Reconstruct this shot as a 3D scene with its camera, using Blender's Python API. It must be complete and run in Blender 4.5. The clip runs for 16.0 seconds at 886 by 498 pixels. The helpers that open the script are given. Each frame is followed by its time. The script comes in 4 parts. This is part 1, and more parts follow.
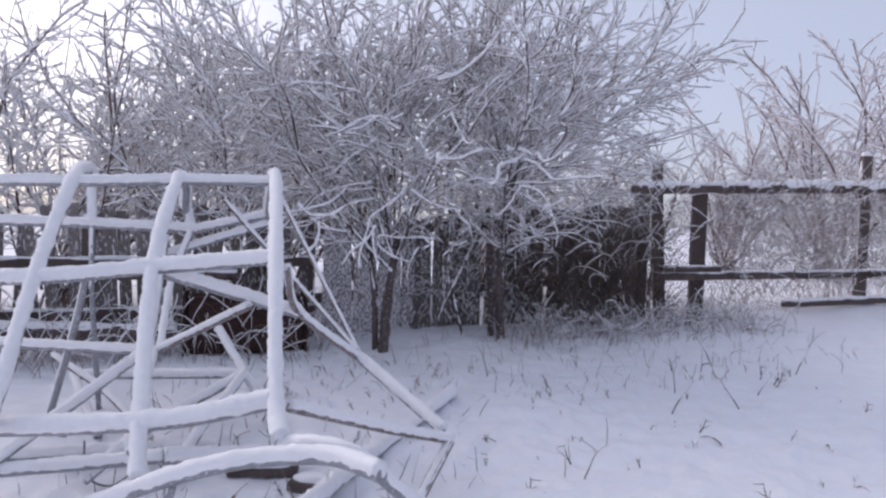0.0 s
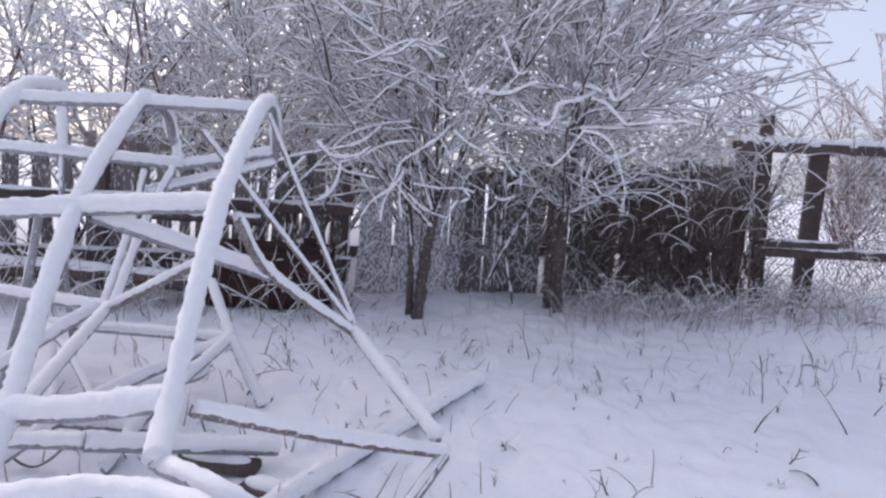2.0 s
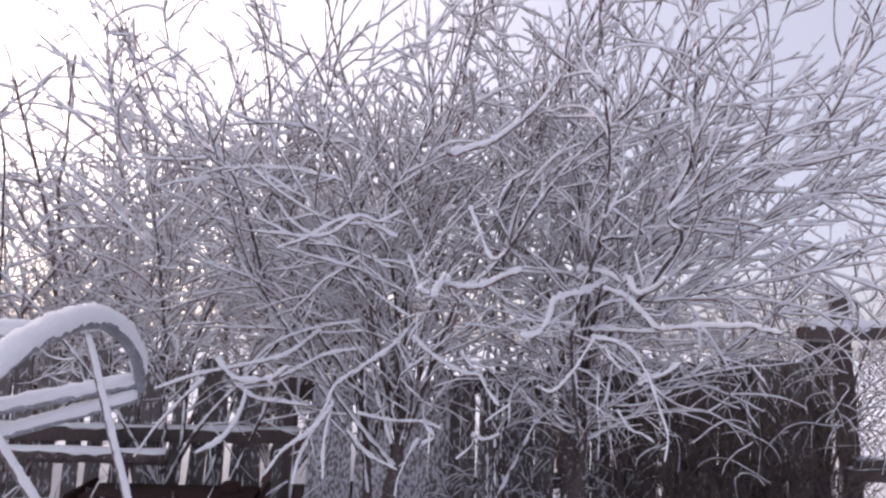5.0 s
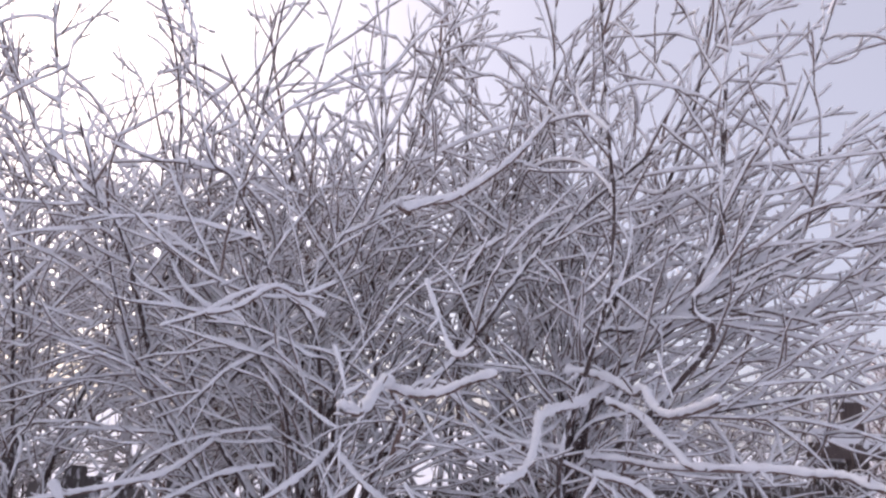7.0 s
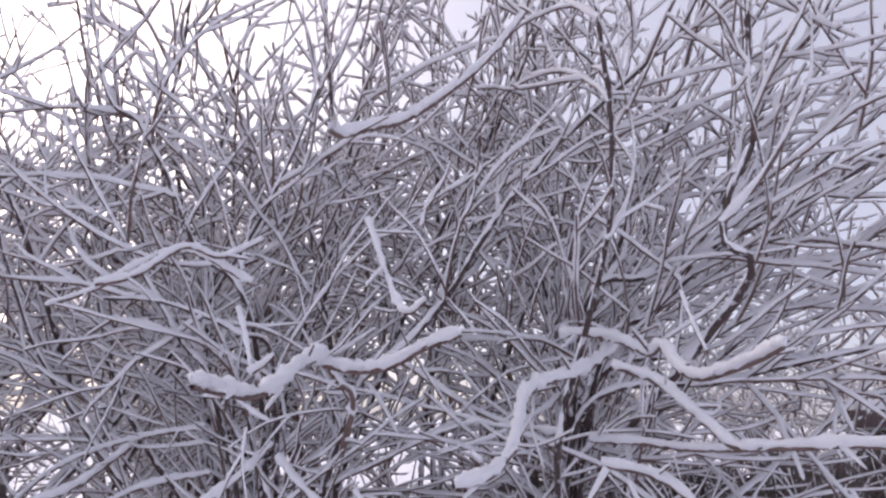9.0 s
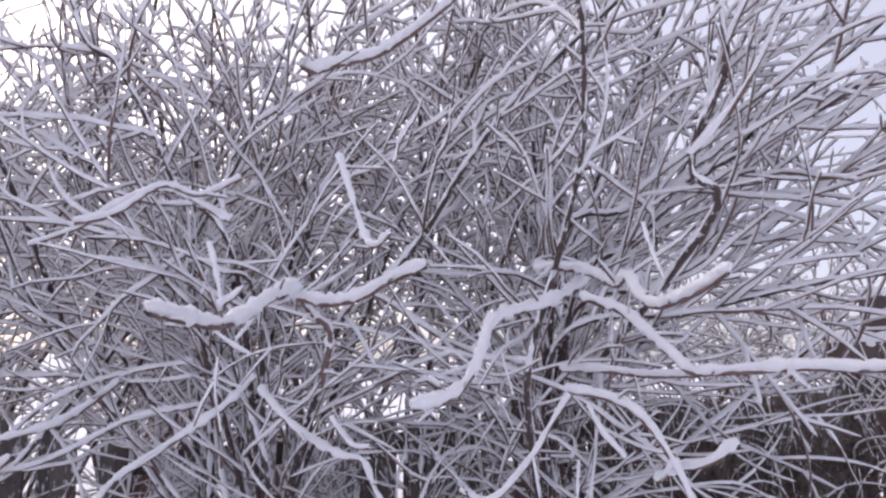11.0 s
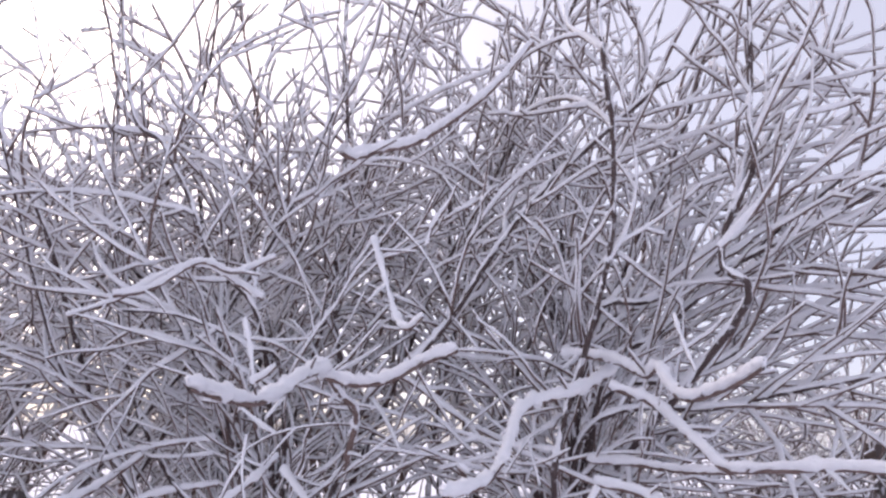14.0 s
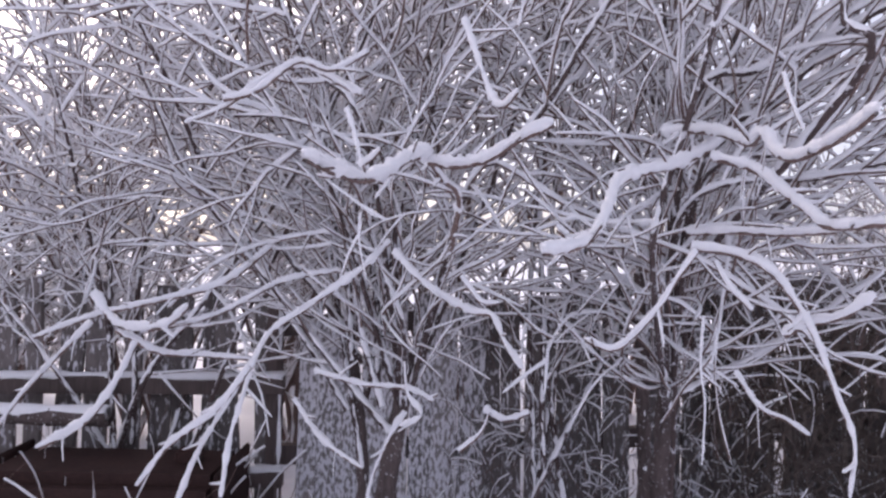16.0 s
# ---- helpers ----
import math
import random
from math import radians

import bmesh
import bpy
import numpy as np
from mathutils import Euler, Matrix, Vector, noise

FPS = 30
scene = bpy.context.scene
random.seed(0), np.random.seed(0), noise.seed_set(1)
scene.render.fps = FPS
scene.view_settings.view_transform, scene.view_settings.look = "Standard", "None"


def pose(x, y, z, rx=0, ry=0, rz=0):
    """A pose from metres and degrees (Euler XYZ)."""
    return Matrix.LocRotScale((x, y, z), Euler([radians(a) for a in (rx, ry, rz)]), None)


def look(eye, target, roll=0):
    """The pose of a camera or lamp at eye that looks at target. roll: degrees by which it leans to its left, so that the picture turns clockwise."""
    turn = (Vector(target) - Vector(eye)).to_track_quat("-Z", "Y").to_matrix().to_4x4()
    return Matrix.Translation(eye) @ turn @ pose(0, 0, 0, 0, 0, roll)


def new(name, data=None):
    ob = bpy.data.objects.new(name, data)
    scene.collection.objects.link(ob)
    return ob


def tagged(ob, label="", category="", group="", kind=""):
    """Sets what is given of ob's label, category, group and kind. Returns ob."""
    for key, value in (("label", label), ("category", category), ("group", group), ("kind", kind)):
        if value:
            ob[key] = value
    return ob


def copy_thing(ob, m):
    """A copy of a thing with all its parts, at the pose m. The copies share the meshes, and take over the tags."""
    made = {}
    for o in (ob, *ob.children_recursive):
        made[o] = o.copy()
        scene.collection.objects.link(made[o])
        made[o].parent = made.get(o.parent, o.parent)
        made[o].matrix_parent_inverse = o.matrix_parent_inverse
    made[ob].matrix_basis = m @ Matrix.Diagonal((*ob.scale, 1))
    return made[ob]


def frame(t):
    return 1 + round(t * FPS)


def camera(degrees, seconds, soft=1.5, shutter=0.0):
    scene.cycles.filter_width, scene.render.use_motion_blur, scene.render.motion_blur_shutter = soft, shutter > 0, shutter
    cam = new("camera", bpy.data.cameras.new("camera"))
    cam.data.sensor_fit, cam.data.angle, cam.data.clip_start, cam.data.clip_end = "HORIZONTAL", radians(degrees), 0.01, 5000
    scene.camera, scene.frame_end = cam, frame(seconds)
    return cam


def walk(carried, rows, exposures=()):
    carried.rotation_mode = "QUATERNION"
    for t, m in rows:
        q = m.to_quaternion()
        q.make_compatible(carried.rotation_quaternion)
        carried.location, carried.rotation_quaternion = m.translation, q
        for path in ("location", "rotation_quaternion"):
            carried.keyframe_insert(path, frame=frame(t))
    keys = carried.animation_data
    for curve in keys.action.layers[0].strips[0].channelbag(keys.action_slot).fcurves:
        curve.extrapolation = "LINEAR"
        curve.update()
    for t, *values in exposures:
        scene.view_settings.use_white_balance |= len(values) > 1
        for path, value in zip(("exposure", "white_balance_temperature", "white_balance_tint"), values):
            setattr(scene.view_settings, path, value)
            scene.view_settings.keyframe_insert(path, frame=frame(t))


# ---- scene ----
cam = camera(65.9, 16.0, soft=2.5)
PATH = [
    (0, (0.983, -0.476, 1.49), (0.779, 1.512, 1.427), 1.4),
    (0.5, (1.093, -0.288, 1.482), (0.8, 1.682, 1.293), 2.3),
    (1, (1.147, -0.085, 1.481), (0.888, 1.885, 1.244), 1.8),
    (1.5, (1.149, 0.146, 1.496), (0.88, 2.111, 1.243), 3.6),
    (2, (1.218, 0.406, 1.49), (0.755, 2.34, 1.275), 4.3),
    (2.5, (1.225, 0.651, 1.536), (0.548, 2.525, 1.359), 4.3),
    (3, (1.182, 0.893, 1.641), (0.66, 2.817, 1.809), 4.8),
    (3.2, (1.183, 0.982, 1.642), (0.686, 2.902, 1.896), 3.0),
    (5.3, (1.211, 1.89, 1.78), (0.625, 3.783, 2.049), 3.0),
    (5.5, (1.235, 1.982, 1.798), (0.609, 3.865, 2.05), 3.7),
    (6, (1.232, 2.165, 1.861), (0.508, 3.989, 2.242), 7.1),
    (6.5, (1.073, 2.345, 1.889), (0.504, 4.198, 2.384), 5.7),
    (7, (1.004, 2.498, 1.891), (0.57, 4.384, 2.396), 4.6),
    (7.5, (1.11, 2.67, 1.884), (0.62, 4.542, 2.389), 7.6),
    (8, (1.146, 2.8, 1.883), (0.581, 4.652, 2.386), 4.6),
    (8.5, (1.054, 2.934, 1.903), (0.501, 4.777, 2.449), -1.1),
    (9, (1.014, 3.033, 1.876), (0.579, 4.923, 2.363), 1.4),
    (9.5, (1.082, 3.047, 1.861), (0.699, 4.963, 2.289), 0.8),
    (9.7, (1.088, 3.048, 1.86), (0.72, 4.971, 2.27), 1.6),
    (11.8, (1.09, 3.018, 1.845), (0.618, 4.937, 2.147), 0.2),
    (12, (1.087, 3.016, 1.842), (0.664, 4.946, 2.155), 0.2),
    (12.5, (1.091, 3.016, 1.849), (0.815, 4.963, 2.209), 2.2),
    (13, (1.093, 3.024, 1.856), (0.878, 4.943, 2.374), 2.9),
    (13.5, (1.087, 3.015, 1.857), (0.79, 4.902, 2.449), 2.9),
    (14, (1.074, 3.004, 1.855), (0.571, 4.859, 2.408), 3.1),
    (14.5, (1.06, 3.004, 1.841), (0.304, 4.801, 2.286), 3.3),
    (15, (1.066, 2.988, 1.819), (0.283, 4.791, 2.187), -1.4),
    (15.5, (1.077, 2.988, 1.793), (0.308, 4.832, 1.889), 0.8),
    (16, (1.086, 2.978, 1.787), (0.312, 4.822, 1.786), 1.1),
]
walk(cam, [(t, look(eye, target, roll)) for t, eye, target, roll in PATH],
     [(0.0, 0.46, 6150, 15), (1.5, 0.57, 6150, 14), (3.0, 0.85, 6400, 16), (5.5, 0.64, 6550, 20), (9.0, 0.63, 6550, 20), (12.5, 0.96, 6550, 18), (14.5, 0.85, 6550, 20), (16.0, 0.87, 6550, 20)])

# ---- world and light ----
SUN_AZ, SUN_EL = -58.0, 34.0          # degrees from +y towards +x, and above the horizon
world = bpy.data.worlds.new("world")
scene.world = world
world.use_nodes = True
wn = world.node_tree.nodes
sky = wn.new("ShaderNodeTexSky")
sky.sky_type = "NISHITA"
sky.sun_disc = False
sky.sun_elevation = radians(SUN_EL)
sky.sun_rotation = radians(SUN_AZ)
sky.air_density, sky.dust_density, sky.ozone_density = 0.6, 4.0, 1.0
wn["Background"].inputs["Strength"].default_value = 0.12
haze = wn.new("ShaderNodeMix")           # an even veil of winter haze over the sky
haze.data_type = "RGBA"
haze.inputs["Factor"].default_value = 0.48
haze.inputs["B"].default_value = (5.0, 5.1, 5.6, 1)
world.node_tree.links.new(sky.outputs["Color"], haze.inputs["A"])
world.node_tree.links.new(haze.outputs["Result"], wn["Background"].inputs["Color"])
sun_data = bpy.data.lights.new("sun", "SUN")
sun_data.energy, sun_data.angle, sun_data.color = 0.6, radians(50), (1.0, 0.90, 0.82)
sun = new("sun", sun_data)
_a, _e = radians(SUN_AZ), radians(SUN_EL)
sun.matrix_world = look(Vector((math.sin(_a) * math.cos(_e), math.cos(_a) * math.cos(_e), math.sin(_e))) * 60, (0, 0, 0))


# ---- materials ----
def material(name, base, rough=0.6, metal=0.0, second=None, scale=8.0, detail_scale=60.0, bump=0.2, spec=0.3, stretch=(1, 1, 1),
             frost=None, frost_scale=25.0, frost_amount=0.5, vary=0.0):
    """Two scales of colour variation, relief, and stuck frost in patches."""
    m = bpy.data.materials.new(name)
    m.use_nodes = True
    nt = m.node_tree
    b = nt.nodes["Principled BSDF"]
    b.inputs["Roughness"].default_value, b.inputs["Metallic"].default_value = rough, metal
    b.inputs["Specular IOR Level"].default_value = spec
    co = nt.nodes.new("ShaderNodeTexCoord")
    mp = nt.nodes.new("ShaderNodeMapping")
    mp.inputs["Scale"].default_value = stretch
    nt.links.new(co.outputs["Object"], mp.inputs["Vector"])
    if vary:                                  # each board is cut from another piece of wood
        own = nt.nodes.new("ShaderNodeObjectInfo")
        far = nt.nodes.new("ShaderNodeVectorMath")
        far.operation = "MULTIPLY"
        far.inputs[1].default_value = (37, 23, 51)
        nt.links.new(own.outputs["Random"], far.inputs[0])
        nt.links.new(far.outputs[0], mp.inputs["Location"])
    n1, n2 = nt.nodes.new("ShaderNodeTexNoise"), nt.nodes.new("ShaderNodeTexNoise")
    for n, s in ((n1, scale), (n2, detail_scale)):
        n.inputs["Scale"].default_value, n.inputs["Detail"].default_value = s, 4.0
        nt.links.new(mp.outputs["Vector"], n.inputs["Vector"])
    mix = nt.nodes.new("ShaderNodeMix")
    mix.data_type = "RGBA"
    mix.inputs["A"].default_value = (*base, 1)
    mix.inputs["B"].default_value = (*(second or tuple(c * 0.7 for c in base)), 1)
    ramp = nt.nodes.new("ShaderNodeValToRGB")
    ramp.color_ramp.elements[0].position, ramp.color_ramp.elements[1].position = 0.35, 0.65
    add = nt.nodes.new("ShaderNodeMath")
    add.operation = "MULTIPLY_ADD"
    add.inputs[1].default_value = 0.45
    nt.links.new(n2.outputs["Fac"], add.inputs[0])
    half = nt.nodes.new("ShaderNodeMath")
    half.operation = "MULTIPLY"
    half.inputs[1].default_value = 0.55
    nt.links.new(n1.outputs["Fac"], half.inputs[0])
    nt.links.new(half.outputs[0], add.inputs[2])
    nt.links.new(add.outputs[0], ramp.inputs["Fac"])
    nt.links.new(ramp.outputs["Color"], mix.inputs["Factor"])
    colour = mix.outputs["Result"]
    if vary:
        info = nt.nodes.new("ShaderNodeObjectInfo")
        hsv = nt.nodes.new("ShaderNodeHueSaturation")
        rng = nt.nodes.new("ShaderNodeMapRange")
        rng.inputs["To Min"].default_value, rng.inputs["To Max"].default_value = 1 - vary, 1 + vary
        nt.links.new(info.outputs["Random"], rng.inputs["Value"])
        nt.links.new(rng.outputs["Result"], hsv.inputs["Value"])
        nt.links.new(colour, hsv.inputs["Color"])
        colour = hsv.outputs["Color"]
    if frost:
        nf = nt.nodes.new("ShaderNodeTexNoise")
        nf.inputs["Scale"].default_value, nf.inputs["Detail"].default_value = frost_scale, 6.0
        nt.links.new((mp if vary else co).outputs["Vector" if vary else "Object"], nf.inputs["Vector"])
        fr = nt.nodes.new("ShaderNodeValToRGB")
        fr.color_ramp.elements[0].position, fr.color_ramp.elements[1].position = 0.62 - 0.25 * frost_amount, 0.70 - 0.2 * frost_amount
        nt.links.new(nf.outputs["Fac"], fr.inputs["Fac"])
        mf = nt.nodes.new("ShaderNodeMix")
        mf.data_type = "RGBA"
        mf.inputs["B"].default_value = (*frost, 1)
        nt.links.new(fr.outputs["Color"], mf.inputs["Factor"])
        nt.links.new(colour, mf.inputs["A"])
        colour = mf.outputs["Result"]
    nt.links.new(colour, b.inputs["Base Color"])
    if bump:
        bp = nt.nodes.new("ShaderNodeBump")
        bp.inputs["Strength"].default_value, bp.inputs["Distance"].default_value = bump, 0.01
        nt.links.new(add.outputs[0], bp.inputs["Height"])
        nt.links.new(bp.outputs["Normal"], b.inputs["Normal"])
    return m


SNOW = (0.91, 0.91, 0.94)
M_GROUND = material("ground_snow", (0.88, 0.89, 0.94), 0.75, second=(0.82, 0.83, 0.89), scale=7.0, detail_scale=55, bump=0.7, spec=0.2)
M_SNOW = material("clinging_snow", SNOW, 0.8, second=(0.85, 0.85, 0.88), scale=30, detail_scale=190, bump=0.7, spec=0.2)
M_FROST = material("hoar_frost", (0.84, 0.82, 0.85), 0.85, second=(0.70, 0.66, 0.69), scale=20, detail_scale=120, bump=0.4, spec=0.15)
M_BARK = material("dark_bark", (0.13, 0.083, 0.072), 0.85, second=(0.23, 0.165, 0.15), scale=18, detail_scale=110, bump=0.6)
M_STEM = material("stem_bark", (0.060, 0.042, 0.041), 0.85, second=(0.11, 0.08, 0.077), scale=18, detail_scale=110, bump=0.6, frost=(0.6, 0.59, 0.62), frost_scale=50, frost_amount=0.15)
M_TRUNK = material("trunk_bark", (0.065, 0.05, 0.048), 0.9, second=(0.15, 0.115, 0.11), scale=14, detail_scale=90, bump=1.0,
                   stretch=(1, 1, 0.25), frost=(0.42, 0.41, 0.43), frost_scale=70, frost_amount=0.05)
M_PIPE = material("weathered_aluminium", (0.36, 0.37, 0.40), 0.5, 0.55, second=(0.25, 0.25, 0.27), scale=9, detail_scale=120, bump=0.15, frost=(0.7, 0.71, 0.76), frost_scale=90, frost_amount=0.12)
M_RUSTY = material("rusty_angle_iron", (0.17, 0.13, 0.12), 0.8, 0.2, second=(0.28, 0.26, 0.26), scale=12, detail_scale=90, bump=0.4, frost=(0.7, 0.71, 0.76), frost_scale=90, frost_amount=0.15)
M_WIRE = material("dull_wire", (0.22, 0.20, 0.20), 0.7, 0.4, bump=0.0)
M_MESH = material("frosted_wire", (0.17, 0.155, 0.16), 0.7, 0.2, second=(0.32, 0.30, 0.31), scale=40, detail_scale=200, bump=0.0)
M_POST = material("dark_wet_timber", (0.075, 0.058, 0.055), 0.85, second=(0.13, 0.10, 0.095), scale=6, detail_scale=80, bump=0.7,
                  stretch=(1, 1, 0.15))
M_BOARD = material("old_grey_board", (0.11, 0.096, 0.093), 0.85, second=(0.20, 0.175, 0.17), scale=6, detail_scale=70, bump=0.6,
                   stretch=(1, 1, 0.4), frost=(0.70, 0.69, 0.73), frost_scale=60, frost_amount=0.26, vary=0.3)
M_PALE = material("frosted_grey_board", (0.16, 0.145, 0.142), 0.85, second=(0.26, 0.235, 0.23), scale=6, detail_scale=70, bump=0.6,
                  stretch=(1, 1, 0.45), frost=(0.70, 0.69, 0.73), frost_scale=75, frost_amount=0.75, vary=0.3)
M_RED = material("rusty_brown_sheet", (0.030, 0.015, 0.014), 0.75, 0.1, second=(0.060, 0.030, 0.026), scale=5, detail_scale=60, bump=0.3)
M_STALK = material("dry_stalk", (0.095, 0.065, 0.052), 0.9, second=(0.17, 0.125, 0.10), scale=12, detail_scale=80, bump=0.2)
M_WEED = material("frosted_weed", (0.13, 0.08, 0.07), 0.9, second=(0.26, 0.20, 0.19), scale=14, detail_scale=70, bump=0.2)
M_DRY = material("withered_leaf", (0.13, 0.095, 0.065), 0.9, second=(0.24, 0.19, 0.14), scale=30, detail_scale=120, bump=0.3, frost=SNOW, frost_scale=60, frost_amount=0.3)
M_VINE = material("brown_vine", (0.10, 0.076, 0.066), 0.9, second=(0.21, 0.17, 0.15), scale=9, detail_scale=60, bump=0.2)


# ---- geometry helpers ----
ROUGH = np.random.default_rng(99)


class Soup:
    """Gathers tubes and strips as plain arrays, and makes one mesh of them."""

    def __init__(self):
        self.verts, self.quads, self.count = [], [], 0

    def tube(self, pts, radii, sides=4, flat=1.0, rough=0.0):
        pts, radii = np.asarray(pts, float), np.asarray(radii, float)
        tang = np.gradient(pts, axis=0)
        tang /= np.linalg.norm(tang, axis=1)[:, None] + 1e-9
        mean = np.abs(tang.mean(0))
        ref = np.zeros(3)
        ref[2 if mean[2] < 0.8 else (1 if mean[1] < mean[0] + 0.3 else 0)] = 1.0
        side = np.cross(tang, ref)
        side /= np.linalg.norm(side, axis=1)[:, None] + 1e-9
        up = np.cross(side, tang)
        a = np.arange(sides) * 2 * math.pi / sides + math.pi / sides
        ring = pts[:, None] + radii[:, None, None] * (np.cos(a)[None, :, None] * side[:, None] + flat * np.sin(a)[None, :, None] * up[:, None])
        n = len(pts)
        if rough:
            ring = pts[:, None] + (ring - pts[:, None]) * ROUGH.normal(1.0, rough, (n, sides, 1))
        i, j = np.meshgrid(np.arange(n - 1), np.arange(sides), indexing="ij")
        k = (j + 1) % sides
        q = np.stack([i * sides + j, i * sides + k, (i + 1) * sides + k, (i + 1) * sides + j], -1).reshape(-1, 4)
        self.verts.append(ring.reshape(-1, 3))
        self.quads.append(q + self.count)
        self.count += n * sides

    def grid(self, pts):
        pts = np.asarray(pts, float)
        n, m = pts.shape[:2]
        i, j = np.meshgrid(np.arange(n - 1), np.arange(m - 1), indexing="ij")
        q = np.stack([i * m + j, (i + 1) * m + j, (i + 1) * m + j + 1, i * m + j + 1], -1).reshape(-1, 4)
        self.verts.append(pts.reshape(-1, 3))
        self.quads.append(q + self.count)
        self.count += n * m

    def mesh(self, name, smooth=True):
        me = bpy.data.meshes.new(name)
        v, q = np.concatenate(self.verts), np.concatenate(self.quads)
        me.vertices.add(len(v))
        me.vertices.foreach_set("co", v.ravel())
        me.loops.add(q.size)
        me.loops.foreach_set("vertex_index", q.ravel().astype(np.int32))
        me.polygons.add(len(q))
        me.polygons.foreach_set("loop_start", np.arange(0, q.size, 4, dtype=np.int32))
        me.update(calc_edges=True)
        me.shade_smooth() if smooth else me.shade_flat()
        return me


def put(name, me, mat, parent=None, label="", kind=""):
    ob = new(name, me)
    if not me.materials:
        me.materials.append(mat)
    if parent:
        ob.parent = parent
    return tagged(ob, label=label, kind=kind)


def part(name, bm, mat, parent, label=""):
    """One bmesh as one mesh object under a thing or a part."""
    me = bpy.data.meshes.new(name)
    bm.to_mesh(me)
    bm.free()
    return put(name, me, mat, parent, label)


def spline(ctrl, step=0.04):
    """A smooth line through a few bends."""
    c = [Vector(p) for p in ctrl]
    c = [c[0] * 2 - c[1]] + c + [c[-1] * 2 - c[-2]]
    out = []
    for a, b, d, e in zip(c, c[1:], c[2:], c[3:]):
        n = max(2, int((d - b).length / step))
        for i in range(n):
            t = i / n
            out.append(0.5 * (2 * b + (d - a) * t + (2 * a - 5 * b + 4 * d - e) * t * t + (3 * b - a - 3 * d + e) * t ** 3))
    out.append(c[-2])
    return np.array([tuple(p) for p in out])


WIND = np.array([0.10, -0.42, 0.0])   # the side to which the snow was blown


def snow_line(pts, r, depth, rng, lumps=0.25, blown=0.4, cling=0.0):
    """The line and the radii of the snow that lies on a rod: thick on level stretches, hardly any on upright ones."""
    tang = np.gradient(pts, axis=0)
    tang /= np.linalg.norm(tang, axis=1)[:, None] + 1e-9
    lift = np.array([0, 0, 1.0]) + WIND * blown
    lift = lift - (tang @ lift)[:, None] * tang
    lift /= np.linalg.norm(lift, axis=1)[:, None] + 1e-9
    level = np.sqrt(1 - np.clip(tang[:, 2], -1, 1) ** 2)
    flat = np.clip((level - 0.18) / 0.6, cling, 1.0)
    n = len(pts)
    wob = np.convolve(rng.normal(0, 1, n + 4), np.ones(3) / 3, "same")[2 : n + 2]
    rad = (r * 0.6 + (depth * 0.52 + r * 0.25) * flat) * np.clip(1 + lumps * wob, 0.5, 1.7)
    return pts + lift * (depth * flat * 0.66 + r * 0.25)[:, None], rad


def ground_z(x, y):
    """The slope of the garden up to the fence, level beyond it."""
    yy = np.minimum(y, 9.0 + 0.0 * y)
    return 0.0854 * yy - 0.002


FU, FN = np.array([0.922, 0.387, 0.0]), np.array([-0.387, 0.922, 0.0])


def fence_at(s, z, d=0.0):
    return np.array([0.3, 6.1, 0.0]) + s * FU + d * FN + np.array([0, 0, z])


# ---- ground ----
def make_ground():
    n = 380
    a = np.linspace(-1, 1, n)
    warp = lambda v, c, near: c + near * v + (700 * np.sign(v) * np.abs(v) ** 9)
    x, y = warp(a, 0.8, 5.5), warp(a, 3.5, 6.5)
    gx, gy = np.meshgrid(x, y, indexing="ij")
    z = ground_z(gx, gy)
    for i in range(n):
        for j in range(n):
            px, py = gx[i, j], gy[i, j]
            if abs(px) < 14 and -12 < py < 18:
                z[i, j] += 0.035 * noise.noise((px * 0.9, py * 0.9, 0)) + 0.020 * noise.noise((px * 2.7, py * 2.7, 4)) + 0.026 * noise.noise((px * 6, py * 6, 9)) + 0.018 * noise.noise((px * 15, py * 15, 2)) - 0.030 * max(0.0, noise.noise((px * 5.2, py * 5.2, 31)) - 0.30) / 0.4 - 0.022 * max(0.0, noise.noise((px * 11, py * 11, 17)) - 0.30) / 0.4
    far = np.clip((gy - 9.5) / 60, 0, 1)
    z += 1.2 * far * far
    s = Soup()
    s.grid(np.stack([gx, gy, z], -1))
    return tagged(put("ground", s.mesh("ground"), M_GROUND), "sloping garden ground under fresh trodden snow", "snow ground", kind="structure")


make_ground()
RNG = np.random.default_rng(7)


# ---- collapsed frame of pipes ----
def empty_thing(name, at, label, category, group="", kind=""):
    ob = new(name)
    ob.empty_display_size = 0.1
    ob.location = at
    return tagged(ob, label, category, group, kind)


frame_thing = empty_thing("greenhouse_frame", (0, 0, 0), "collapsed greenhouse frame of grey metal pipes under thick snow", "metal frame")


